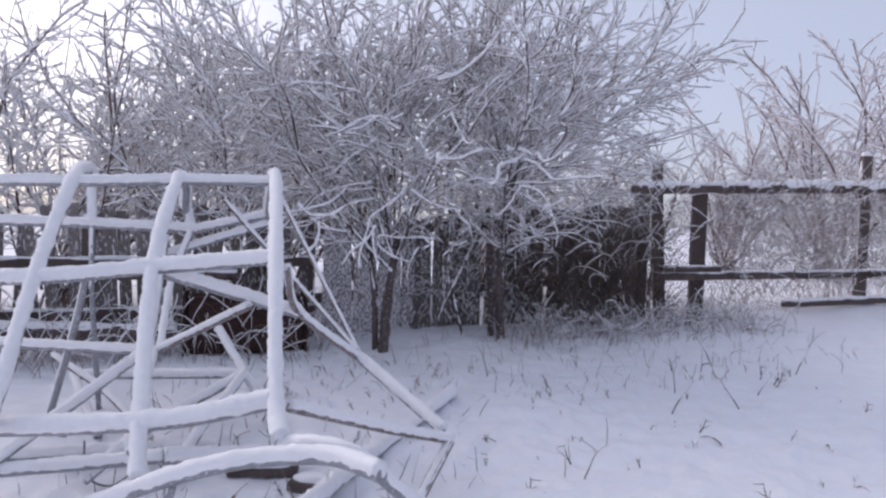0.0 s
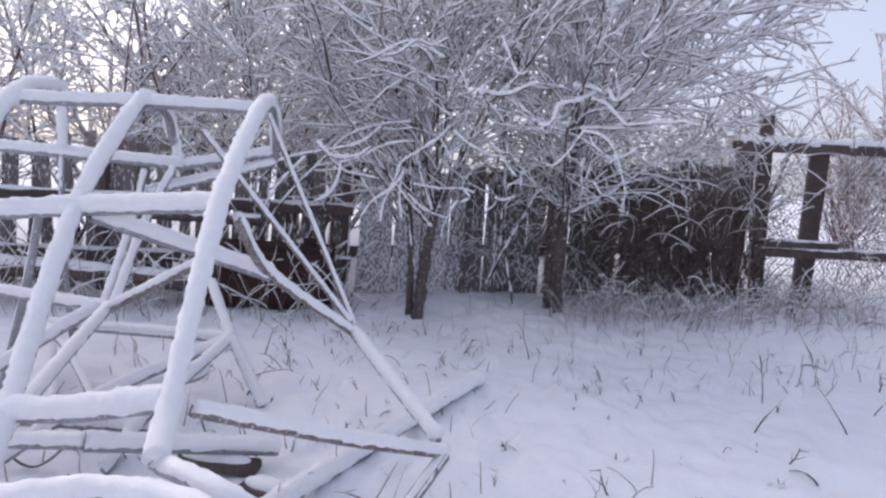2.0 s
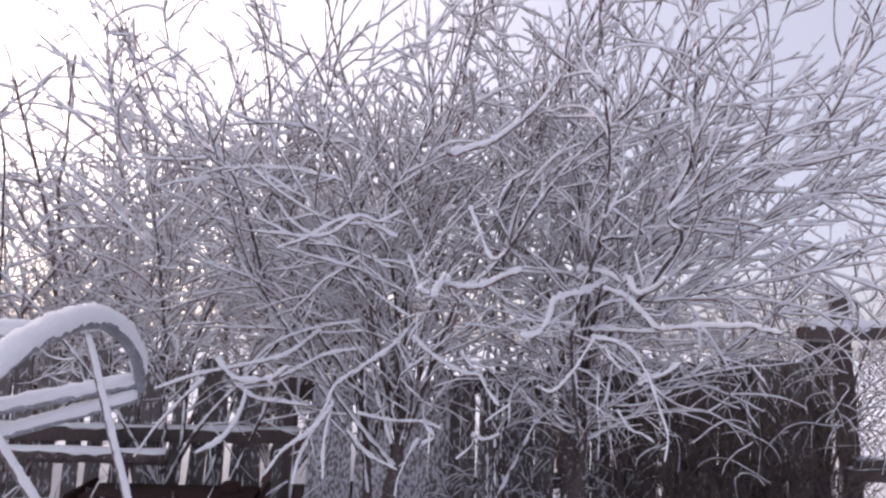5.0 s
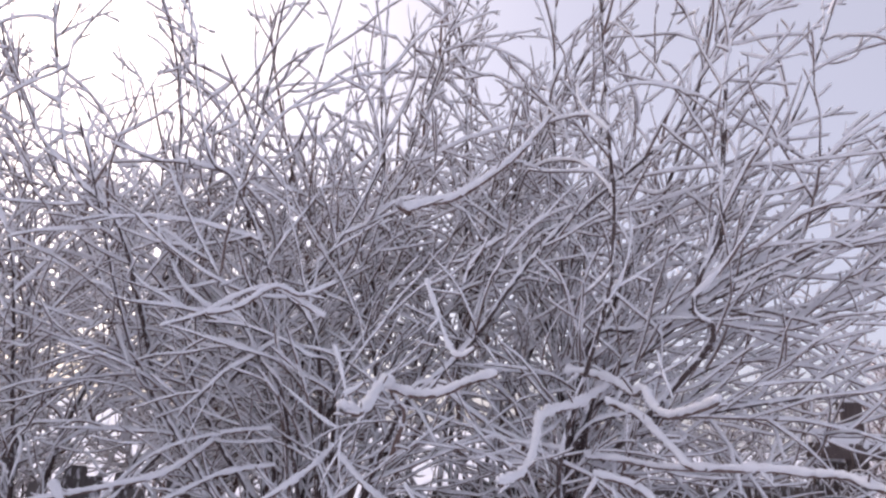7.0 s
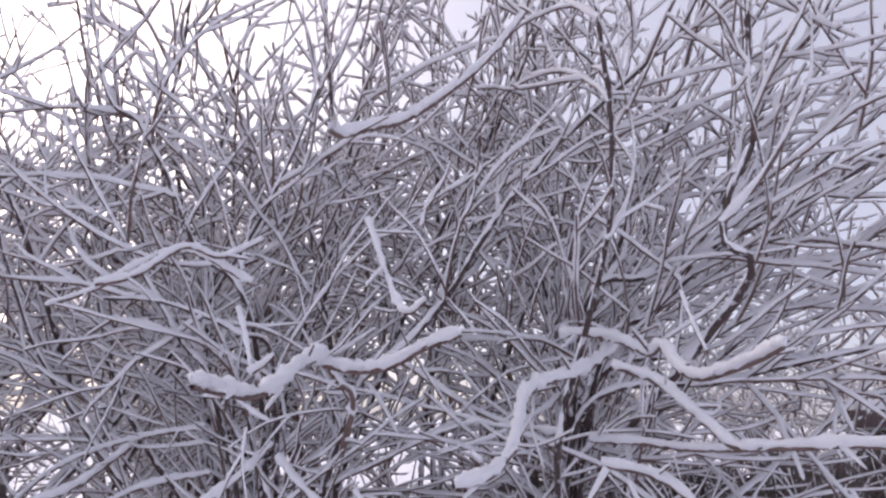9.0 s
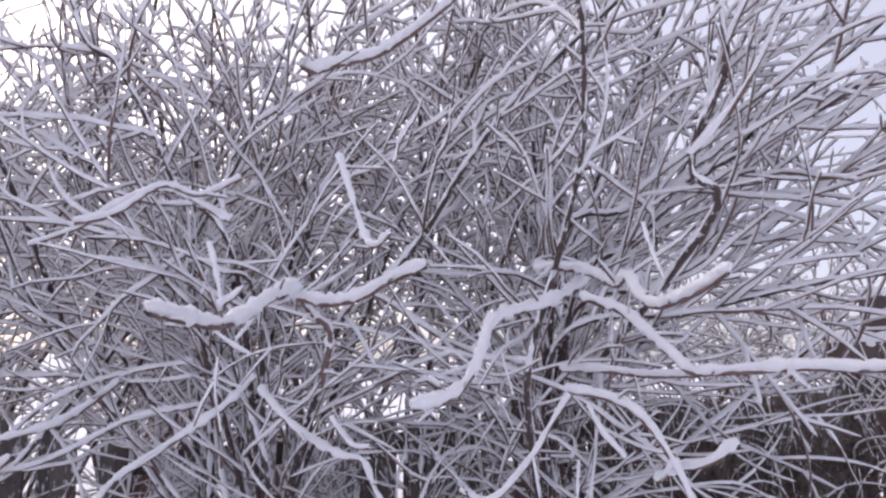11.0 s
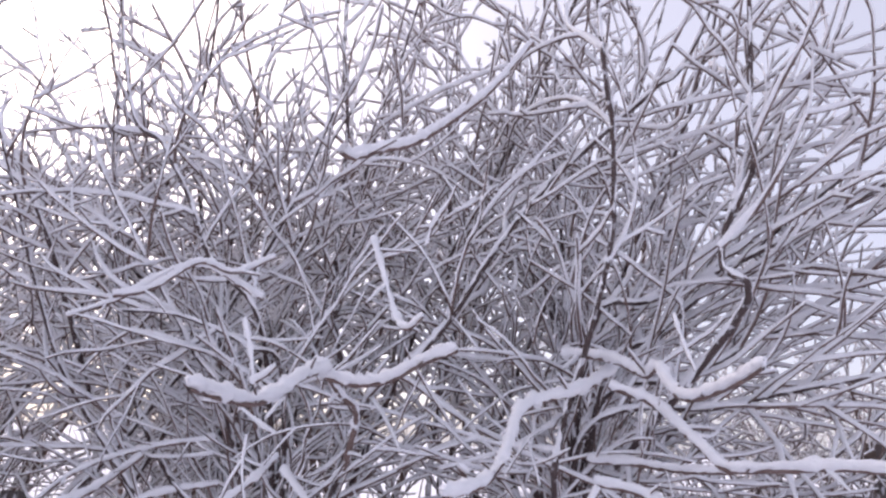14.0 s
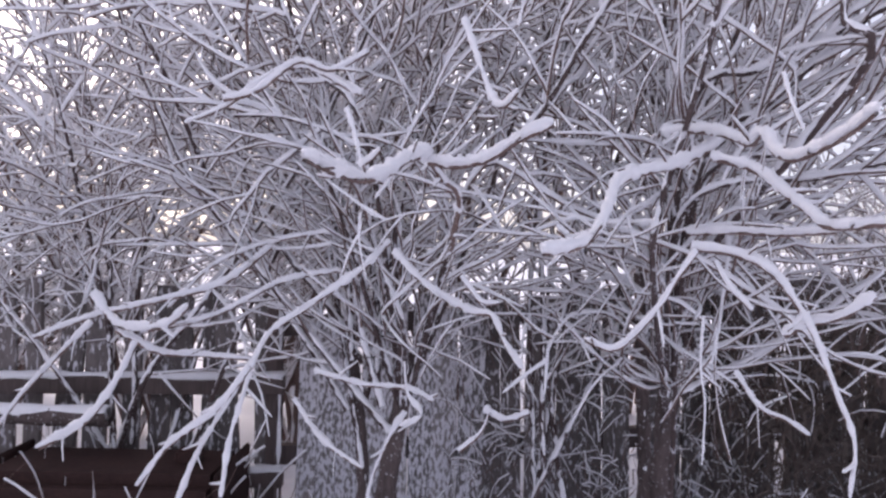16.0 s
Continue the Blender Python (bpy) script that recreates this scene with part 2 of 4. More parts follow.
def pipe(name, ctrl, r=0.020, depth=0.026, mat=None, sides=8, label="", snow=True, square=False, blown=0.30):
    pts = spline(ctrl, 0.018)
    s = Soup()
    rr = np.full(len(pts), r)
    ends = np.concatenate([pts[:1], pts, pts[-1:]])
    s.tube(ends + np.concatenate([[[0, 0, 0]], np.zeros_like(pts), [[0, 0, 0]]]), np.concatenate([[0.002], rr, [0.002]]), 4 if square else sides)
    ob = put(name, s.mesh(name, not square), mat or M_PIPE, frame_thing, label)
    if snow:
        rusty = mat is M_RUSTY
        line, rad = snow_line(pts, r * (0.8 if rusty else 1.0), depth, RNG, 0.08, 0.2 if rusty else blown, 0.1 if rusty else (0.6 if blown > 0.5 else 0.3))
        rad = rad * (1.0 if blown > 0.5 else 0.92)
        w = Soup()
        w.tube(np.concatenate([line[:1], line, line[-1:]]), np.concatenate([[0.003], rad, [0.003]]), 10, 1.0, 0.07)
        put("snow", w.mesh("snow"), M_SNOW, ob, "ridge of rough white snow")
    return ob


pipe("hoop", [(0.19, 1.83, 0.72), (0.11, 2.00, 0.82), (-0.08, 2.51, 1.33), (-0.28, 3.06, 1.64), (-0.37, 3.30, 1.73), (-0.48, 3.57, 1.765), (-0.58, 3.81, 1.71), (-0.66, 3.99, 1.61), (-0.70, 4.06, 1.51)], 0.022, 0.03, blown=0.8)
pipe("hoop", [(-0.34, 1.84, 0.55), (-0.42, 1.99, 0.71), (-0.66, 2.51, 1.27), (-0.80, 2.98, 1.66), (-0.85, 3.15, 1.71), (-0.96, 3.42, 1.68), (-1.05, 3.60, 1.56), (-1.02, 3.62, 1.43)], 0.022, 0.03, blown=0.8)
pipe("hoop", [(-0.93, 1.75, 0.55), (-1.00, 1.99, 0.80), (-1.12, 2.35, 1.22), (-1.25, 2.79, 1.66), (-1.46, 3.20, 1.76), (-1.50, 3.33, 1.72), (-1.50, 3.35, 1.45)], 0.022, 0.03, blown=0.8)
pipe("ridge_rail", [(-2.10, 2.30, 1.63), (-1.25, 2.82, 1.67), (-0.82, 3.07, 1.70), (-0.38, 3.33, 1.72)], 0.018, 0.026)
pipe("front_rail", [(-1.90, 2.43, 1.18), (-1.12, 2.36, 1.21), (-0.66, 2.50, 1.26), (-0.08, 2.50, 1.32)], 0.020, 0.032, blown=0.6)
pipe("low_rail", [(-1.60, 2.00, 0.60), (-0.42, 1.99, 0.70), (0.11, 2.00, 0.81)], 0.022, 0.034, blown=0.6)
pipe("back_rail", [(-2.20, 3.15, 1.46), (-1.50, 3.33, 1.45), (-0.96, 3.57, 1.43)], 0.020, 0.026)
pipe("back_rail", [(-0.98, 3.56, 1.43), (-0.70, 4.06, 1.54)], 0.020, 0.022)
pipe("back_brace", [(-1.10, 3.45, 1.28), (-0.90, 3.75, 1.38), (-0.70, 4.05, 1.48)], 0.018, 0.02)
pipe("brace", [(-0.62, 2.53, 1.24), (-0.11, 2.94, 1.02)], 0.021, 0.03)
pipe("brace", [(-0.04, 2.55, 1.28), (-0.10, 2.93, 1.03), (0.14, 3.33, 0.72)], 0.018, 0.018, M_RUSTY, square=True)
pipe("brace", [(0.13, 3.32, 0.73), (0.66, 2.88, 0.47)], 0.020, 0.030)
pipe("wire", [(-0.45, 3.50, 1.72), (0.12, 3.35, 0.76)], 0.011, 0.014, M_RUSTY)
pipe("wire", [(-0.64, 3.23, 1.61), (0.10, 3.34, 0.78)], 0.011, 0.012, M_RUSTY)
pipe("bottom_rail", [(0.15, 2.03, 0.79), (0.45, 2.45, 0.60), (0.70, 2.85, 0.44)], 0.022, 0.018, M_RUSTY, square=True)
pipe("foot", [(0.70, 2.85, 0.44), (0.60, 2.50, 0.28), (0.57, 2.40, 0.20)], 0.026, 0.006, M_RUSTY, square=True)
pipe("ground_pipe", [(0.10, 2.35, 0.24), (0.26, 2.95, 0.28), (0.60, 4.05, 0.37)], 0.026, 0.036, blown=0.6)
pipe("ground_pipe", [(-1.60, 2.70, 0.27), (-0.77, 2.85, 0.31), (-0.52, 2.92, 0.31)], 0.022, 0.026)
pipe("ground_pipe", [(-0.58, 2.47, 0.40), (-0.03, 2.93, 0.30)], 0.026, 0.026)
pipe("inner_rail", [(-2.10, 3.05, 0.78), (-0.89, 2.95, 0.79)], 0.018, 0.022)
pipe("inner_brace", [(-0.89, 2.95, 0.79), (-0.26, 2.67, 1.09)], 0.018, 0.016, M_RUSTY, square=True)
pipe("inner_post", [(-0.93, 2.98, 0.80), (-1.04, 3.27, 1.11), (-1.08, 3.42, 1.40)], 0.017, 0.018)
pipe("inner_post", [(-0.86, 2.95, 0.80), (-0.98, 3.29, 1.13), (-0.97, 3.50, 1.42)], 0.017, 0.018)
pipe("inner_brace", [(-0.89, 2.95, 0.79), (-0.57, 2.21, 0.65), (-0.45, 1.98, 0.60)], 0.018, 0.022)
pipe("inner_brace", [(-0.64, 3.56, 0.55), (-0.92, 3.80, 0.78)], 0.020, 0.024)
pipe("inner_rail", [(-1.71, 3.48, 0.51), (-0.64, 3.56, 0.55)], 0.020, 0.024)
pipe("inner_brace", [(-0.64, 3.56, 0.55), (-0.85, 2.85, 0.42), (-0.98, 2.50, 0.26)], 0.020, 0.024)
pipe("inner_brace", [(-0.64, 3.56, 0.55), (-0.62, 2.90, 0.38), (-0.60, 2.60, 0.24)], 0.020, 0.026)
pipe("inner_post", [(-0.64, 3.56, 0.55), (-0.36, 3.40, 0.28)], 0.020, 0.024)
pipe("inner_post", [(-1.71, 3.48, 0.51), (-1.30, 3.10, 0.27)], 0.020, 0.022)
pipe("inner_post", [(-1.62, 3.10, 0.28), (-1.42, 3.05, 0.85), (-1.30, 3.00, 1.22)], 0.019, 0.022)
pipe("back_post", [(-1.50, 3.34, 1.74), (-1.50, 3.34, 1.10), (-1.55, 3.50, 0.30)], 0.016, 0.008)
pipe("back_post", [(-2.02, 3.20, 1.70), (-2.02, 3.20, 1.10), (-2.06, 3.30, 0.28)], 0.016, 0.008)
pipe("fallen_hoop", [(-1.25, 1.98, 0.18), (-0.78, 1.90, 0.33), (-0.57, 1.88, 0.41), (-0.19, 1.74, 0.59), (0.00, 1.71, 0.66), (0.17, 1.70, 0.70), (0.42, 1.63, 0.745), (0.62, 1.47, 0.76)], 0.022, 0.022)
pipe("fallen_hoop", [(0.18, 1.86, 0.70), (0.36, 1.74, 0.745), (0.50, 1.72, 0.71), (0.63, 1.90, 0.52), (0.77, 2.06, 0.38), (0.92, 2.22, 0.19)], 0.019, 0.018)
pipe("ground_pipe", [(-1.55, 2.35, 0.30), (-0.58, 2.48, 0.40)], 0.022, 0.024)
pipe("inner_brace", [(-1.75, 3.35, 0.66), (-1.30, 3.15, 0.52), (-0.88, 2.90, 0.34)], 0.018, 0.014, M_RUSTY, square=True)
pipe("inner_brace", [(-1.45, 2.20, 0.24), (-1.12, 2.62, 0.58), (-0.92, 2.93, 0.80)], 0.018, 0.022)
pipe("inner_brace", [(-1.10, 3.05, 0.36), (-0.70, 3.30, 0.40), (-0.66, 3.40, 0.46)], 0.018, 0.020)
pipe("inner_rail", [(-2.00, 2.75, 0.50), (-1.20, 2.68, 0.42)], 0.018, 0.022)
pipe("cable", [(-1.05, 2.60, 0.42), (-1.01, 2.55, 0.28), (-0.91, 2.55, 0.225), (-0.81, 2.55, 0.27), (-0.66, 2.55, 0.42)], 0.005, 0.004, M_WIRE, snow=False)
pipe("foot", [(-0.17, 1.75, 0.58), (-0.20, 1.70, 0.36), (-0.22, 1.66, 0.12)], 0.020, 0.008)


# ---- fences ----
def board_mesh(w, h, t, seed):
    """A sawn board with chipped corners and a slightly crooked outline; base at z = 0."""
    r = random.Random(seed)
    rows = 5
    s = Soup()
    bm = bmesh.new()
    rings = []
    for i in range(rows):
        z = h * i / (rows - 1)
        dx, c = r.uniform(-0.004, 0.004), 0.004
        out = [(-w / 2 + c, -t / 2), (w / 2 - c, -t / 2), (w / 2, -t / 2 + c), (w / 2, t / 2), (-w / 2, t / 2), (-w / 2, -t / 2 + c)]
        rings.append([bm.verts.new((x + dx, y, z + (r.uniform(-0.02, 0.02) if i == rows - 1 else 0))) for x, y in out])
    for a, b in zip(rings, rings[1:]):
        for k in range(6):
            bm.faces.new((a[k], a[(k + 1) % 6], b[(k + 1) % 6], b[k]))
    bm.faces.new(rings[-1])
    bm.faces.new(rings[0][::-1])
    me = bpy.data.meshes.new("board")
    bm.to_mesh(me)
    bm.free()
    return me


def beam(name, a, b, w, h, mat, parent, label="", snow=0.0):
    """A timber from a to b, with a ridge of snow along its top."""
    a, b = np.array(a), np.array(b)
    n = max(6, int(np.linalg.norm(b - a) / 0.06))
    pts = a + (b - a) * np.linspace(0, 1, n)[:, None]
    pts[:, 2] += np.convolve(RNG.normal(0, 0.004, n + 4), np.ones(5) / 5, "same")[2:-2]
    s = Soup()
    s.tube(np.concatenate([pts[:1], pts, pts[-1:]]), np.concatenate([[0.001], np.full(n, w * 0.707), [0.001]]), 4, h / w)
    ob = put(name, s.mesh(name, False), mat, parent, label)
    if snow:
        k = np.convolve(RNG.normal(1, 0.35, n + 4), np.ones(3) / 3, "same")[2:-2]
        c = Soup()
        top = pts + np.array([0, 0, h / 2])
        c.tube(np.concatenate([top[:1], top, top[-1:]]), np.concatenate([[0.001], w * 0.55 * np.clip(k, 0.6, 1.3), [0.001]]), 10, snow / (w * 0.55))
        put("snow", c.mesh("snow"), M_SNOW, ob, "snow lying along the rail")
    return ob


YAW = math.atan2(FU[1], FU[0])


def board_fence():
    th = empty_thing("board_fence", tuple(fence_at(0, 0.5)), "old grey board fence with frost stuck on it", "fence", kind="structure")
    inv = Matrix.Translation(-Vector(fence_at(0, 0.5)))
    kinds = [board_mesh(w, 1.0, 0.022, i) for i, w in enumerate((0.10, 0.12, 0.14, 0.11, 0.09))]
    pale = [me.copy() for me in kinds]
    for me, frosted in zip(kinds, pale):
        me.materials.append(M_BOARD)
        frosted.materials.append(M_PALE)
    r = random.Random(5)
    s = -1.15
    while s < 2.3:
        k = r.randrange(5)
        w = (0.10, 0.12, 0.14, 0.11, 0.09)[k]
        p = fence_at(s + w / 2, 0)
        z0 = float(ground_z(p[0], p[1])) - 0.05
        top = 1.58 + 0.10 * s + r.uniform(-0.05, 0.05)
        ob = new("board", (pale if s < -0.35 + r.uniform(-0.2, 0.2) else kinds)[k])
        ob.parent = th
        ob.matrix_local = inv @ Matrix.Translation((p[0], p[1], z0)) @ pose(0, 0, 0, r.uniform(-1, 1), r.uniform(-1.5, 1.5), math.degrees(YAW)) @ Matrix.Diagonal((1, 1, top - z0, 1))
        s += w + r.choice((0.002, 0.002, 0.003, 0.004, 0.02, 0.004, 0.04))
    for z in (0.85, 1.45):
        ob = beam("rail", fence_at(-1.3, z - 0.05, 0.04) - fence_at(0, 0.5), fence_at(2.3, z + 0.2, 0.04) - fence_at(0, 0.5), 0.05, 0.09, M_POST, th)
    return th


def picket_fence():
    org = fence_at(-3, 0.4)
    th = empty_thing("picket_fence", tuple(org), "dark picket fence with gaps and a snow-topped rail", "fence", kind="structure")
    inv = Matrix.Translation(-Vector(org))
    kinds = [board_mesh(w, 1.0, 0.022, 20 + i) for i, w in enumerate((0.08, 0.095, 0.11))]
    for me in kinds:
        me.materials.append(M_BOARD)
    r = random.Random(9)
    s = -7.0
    while s < -1.2:
        k = r.randrange(3)
        p = fence_at(s, 0)
        z0 = float(ground_z(p[0], p[1])) - 0.05
        ob = new("picket", kinds[k])
        ob.parent = th
        ob.matrix_local = inv @ Matrix.Translation((p[0], p[1], z0)) @ pose(0, 0, 0, r.uniform(-1, 1), r.uniform(-3, 3), math.degrees(YAW)) @ Matrix.Diagonal((1, 1, 1.55 + r.uniform(-0.06, 0.06) - z0, 1))
        s += 0.10 + r.choice((0.03, 0.045, 0.06, 0.02))
    for z, w in ((1.15, 0.06), (0.72, 0.05)):
        beam("rail", fence_at(-7, z - 0.08, -0.05) - org, fence_at(-1.2, z, -0.05) - org, w, 0.08, M_POST, th, snow=0.018)
    for q in (-1.25, -3.1, -5.0):
        p = fence_at(q, 0, -0.02)
        beam("post", p + [0, 0, 0.3] - org, p + [0, 0, 1.5] - org, 0.055, 0.055, M_POST, th, snow=0.02)
    return th


def mesh_fence():
    org = fence_at(3.5, 0.6)
    th = empty_thing("mesh_fence", tuple(org), "chain-link fence on dark timber posts with snowy top rail", "fence", kind="structure")
    F = lambda s, z, d=0.0: fence_at(s, z, d) - org
    beam("post", F(2.46, 0.45), F(2.36, 2.22), 0.11, 0.10, M_POST, th, snow=0.03)
    beam("post", F(2.18, 0.45, 0.03), F(2.22, 1.88, 0.03), 0.16, 0.10, M_POST, th, snow=0.03)
    beam("post", F(2.90, 0.5), F(2.92, 1.93), 0.15, 0.09, M_POST, th)
    beam("post", F(5.20, 0.5), F(5.22, 2.45), 0.10, 0.10, M_POST, th, snow=0.03)
    beam("top_rail", F(2.05, 1.93, -0.06), F(4.2, 2.02, -0.06), 0.085, 0.085, M_POST, th, snow=0.06)
    beam("top_rail", F(4.18, 2.02, -0.05), F(6.9, 2.12, -0.05), 0.085, 0.085, M_POST, th, snow=0.07)
    beam("low_rail", F(2.35, 1.02, -0.06), F(5.3, 1.06, -0.06), 0.06, 0.08, M_POST, th, snow=0.02)
    beam("low_rail", F(2.40, 1.10, -0.075), F(3.15, 1.11, -0.075), 0.05, 0.06, M_POST, th, snow=0.015)
    beam("ground_beam", F(4.0, 0.72, -0.10), F(7.0, 0.80, -0.10), 0.07, 0.07, M_POST, th, snow=0.02)
    beam("low_rail", F(5.1, 1.06, -0.06), F(7.0, 1.1, -0.06), 0.06, 0.08, M_POST, th, snow=0.02)
    s = Soup()
    cell, z0, z1 = 0.05, 0.60, 1.92
    rows = int((z1 - z0) / cell)
    for i in range(int(4.6 / cell)):
        base = 2.42 + i * cell
        pts = [F(base + (cell / 2 if k % 2 else -cell / 2), z0 + 0.03 * (base - 2.4) / 2 + k * cell, 0.02 + (0.004 if (k + i) % 2 else 0)) for k in range(rows)]
        s.tube(np.array(pts), np.full(rows, 0.0042), 3)
    put("wire_mesh", s.mesh("wire_mesh", False), M_MESH, th, "frosted chain-link wire mesh", kind="stuff")
    return th


# ---- shrubs ----
def wander(rng, start, way, length, seg, jitter, lift, sag=0.0):
    """A line that wanders and is drawn up or down; with sag it bends down first and turns up again at its tip."""
    n = max(3, int(length / seg) + 1)
    d = np.asarray(way, float)
    d = d / np.linalg.norm(d)
    p = np.asarray(start, float)
    out = [p]
    turn = rng.normal(0, jitter, 3)
    curl = rng.normal(0, 0.8 * jitter, 3)
    for i in range(n - 1):
        turn = 0.55 * turn + rng.normal(0, jitter, 3)
        if rng.uniform() < 0.10:                 # a knee at a bud
            turn = turn + rng.normal(0, 3.0 * jitter, 3)
        d = d + (turn + curl) * 0.75 + np.array([0, 0, lift + sag * (i / n - 0.45)])
        d = d / np.linalg.norm(d)
        p = p + d * length / (n - 1)
        out.append(p)
    return np.array(out)


def grow(rng, start, way, length, rise, fall, wob=0.028, step=0.032, bend=1.15):
    """A living shoot: bows gently, zigzags from bud to bud, is drawn up by rise and weighed down towards its tip by fall (per metre)."""
    n = max(3, int(length / step) + 1)
    step = length / (n - 1)
    d = np.asarray(way, float)
    d = d / np.linalg.norm(d)
    p = np.asarray(start, float)
    out = [p]
    bow = rng.normal(0, bend, 3)
    turn = rng.normal(0, wob, 3)
    zig, node = rng.normal(0, 1, 3), rng.integers(2, 4)
    for i in range(n - 1):
        f = i / (n - 1)
        turn = 0.72 * turn + rng.normal(0, wob, 3)
        d = d + turn + bow * step + np.array([0, 0, (rise - fall * f) * step])
        if i % node == node - 1:
            zig = -zig + rng.normal(0, 0.4, 3)
            d = d + zig * 0.07
        d = d / np.linalg.norm(d)
        p = p + d * step
        out.append(p)
    return np.array(out)


class Shrub:
    def __init__(self, seed, full=1.0, cling=0.0):
        self.cling, self.front, self.floor = cling, None, None
        self.rng = np.random.default_rng(seed)
        self.bark, self.snow = Soup(), Soup()
        self.full = full

    def rod(self, pts, r0, r1, depth, sides=3, bark=None, snow=None, ssides=5):
        n = len(pts)
        rr = np.linspace(r0, r1, n)
        near = ssides > 6
        (bark or self.bark).tube(pts, rr, sides, 1.0, 0.10 if near else 0.0)
        line, rad = snow_line(pts, rr, depth, self.rng, 0.26 if near else 0.32, 0.4, self.cling)
        if near:                                  # grains and clots as well as long swells
            rad = rad * np.clip(1 + 0.13 * self.rng.normal(0, 1, n), 0.7, 1.3)
        rad = rad * np.linspace(1.0, 0.85, n) * (0.72 if r0 > 0.025 else 1.0)
        rad[-1] *= 0.8
        end = line[-1:] + (line[-1:] - line[-2:-1]) * 0.3
        (snow or self.snow).tube(np.concatenate([line, end]), np.concatenate([rad, [0.001]]), ssides, 1.0, 0.12 if near else 0.15)

    def shoots(self, pts, gap, reach, heart, rise, fall, depth, level, angle=(24, 50)):
        """Side shoots at every bud along a limb, leaning outwards and along it, with shorter shoots on those in turn."""
        rng = self.rng
        length = np.linalg.norm(np.diff(pts, axis=0), axis=1).sum()
        count = int(length / gap * self.full)
        spin = rng.uniform(0, 6.28)
        for k in range(count):
            f = min((k + rng.uniform(0.1, 0.9)) / max(count, 1), 0.999)
            i = min(int(f * (len(pts) - 1)), len(pts) - 2)
            w = f * (len(pts) - 1) - i
            p = pts[i] * (1 - w) + pts[i + 1] * w
            t = pts[i + 1] - pts[i]
            t = t / (np.linalg.norm(t) + 1e-9)
            spin += 2.4 + rng.normal(0, 0.5)
            if level > 1 and p[2] - heart[2] > 2.5 and rng.uniform() < 0.42:   # the crown thins out towards its top
                continue
            e1 = np.cross(t, (0.31, 0.83, 0.46))
            e1 /= np.linalg.norm(e1) + 1e-9
            side = e1 * math.cos(spin) + np.cross(t, e1) * math.sin(spin)
            out = (p - heart) * (1, 1, 0)
            side = side + 0.45 * out / (np.linalg.norm(out) + 0.2) + np.array([0, 0, 0.12 if rise > 0 else -0.1])
            side -= (side @ t) * t
            side /= np.linalg.norm(side) + 1e-9
            a = radians(rng.uniform(*angle))
            d = t * math.cos(a) + side * math.sin(a)
            ln = reach * rng.uniform(0.4, 1.0) * (1.2 - 0.75 * f)
            q = grow(rng, p, d, ln, rise * rng.uniform(0.4, 1.5), fall * rng.uniform(0.2, 1.5), 0.03, (0.035, 0.040, 0.045)[level - 1])
            if (self.front and q[:, 1].min() < self.front) or (self.floor and q[:, 2].min() < self.floor and rng.uniform() < 0.75):
                continue
            sheltered = 0.40 + 0.60 * min(max((p[2] - heart[2] - 0.7) / 1.3, 0.0), 1.0)   # less snow reaches the low twigs
            self.rod(q, (0.0028, 0.0040, 0.0060)[level - 1], (0.0022, 0.0024, 0.0028)[level - 1], depth * sheltered * rng.uniform(0.6, 1.25), ssides=4 if level == 1 else 5)
            if level == 3:
                self.shoots(q, 0.135, 0.46 * min(1.0, ln / 0.6 + 0.25), heart, rise * 0.8 + 0.3, fall * 0.5, depth * 0.9, 2, (25, 52))
            elif level == 2 and p[2] - heart[2] > 1.9:
                self.shoots(q, 0.12, 0.09, heart, 0.8, 0.0, depth, 1, (28, 58))


def finish(th, sh, base):
    for name, s, mat, label in (("brushwood", sh.bark, M_BARK, "dark brown twigs"), ("twig_snow", sh.snow, M_SNOW, "white snow clinging along the twigs")):
        if s.verts:
            me = s.mesh(name)
            me.transform(Matrix.Translation(-Vector(base)))
            put(name, me, mat, th, label, "stuff")


def one_rod(th, base, sh, name, ctrl, r0, r1, depth, mat=None, label="", fine=0.024):
    """A stem or a bough as a part of its own, with its snow under it."""
    pts = spline(ctrl, fine) - np.array(base)
    b, s = Soup(), Soup()
    sh.rod(pts, r0, r1, depth, 7, b, s, 9 if fine < 0.02 else 8)
    ob = put(name, b.mesh(name), mat or M_BARK, th, label)
    put("snow", s.mesh("snow"), M_SNOW, ob, "thick white snow on top")
    return pts + np.array(base)


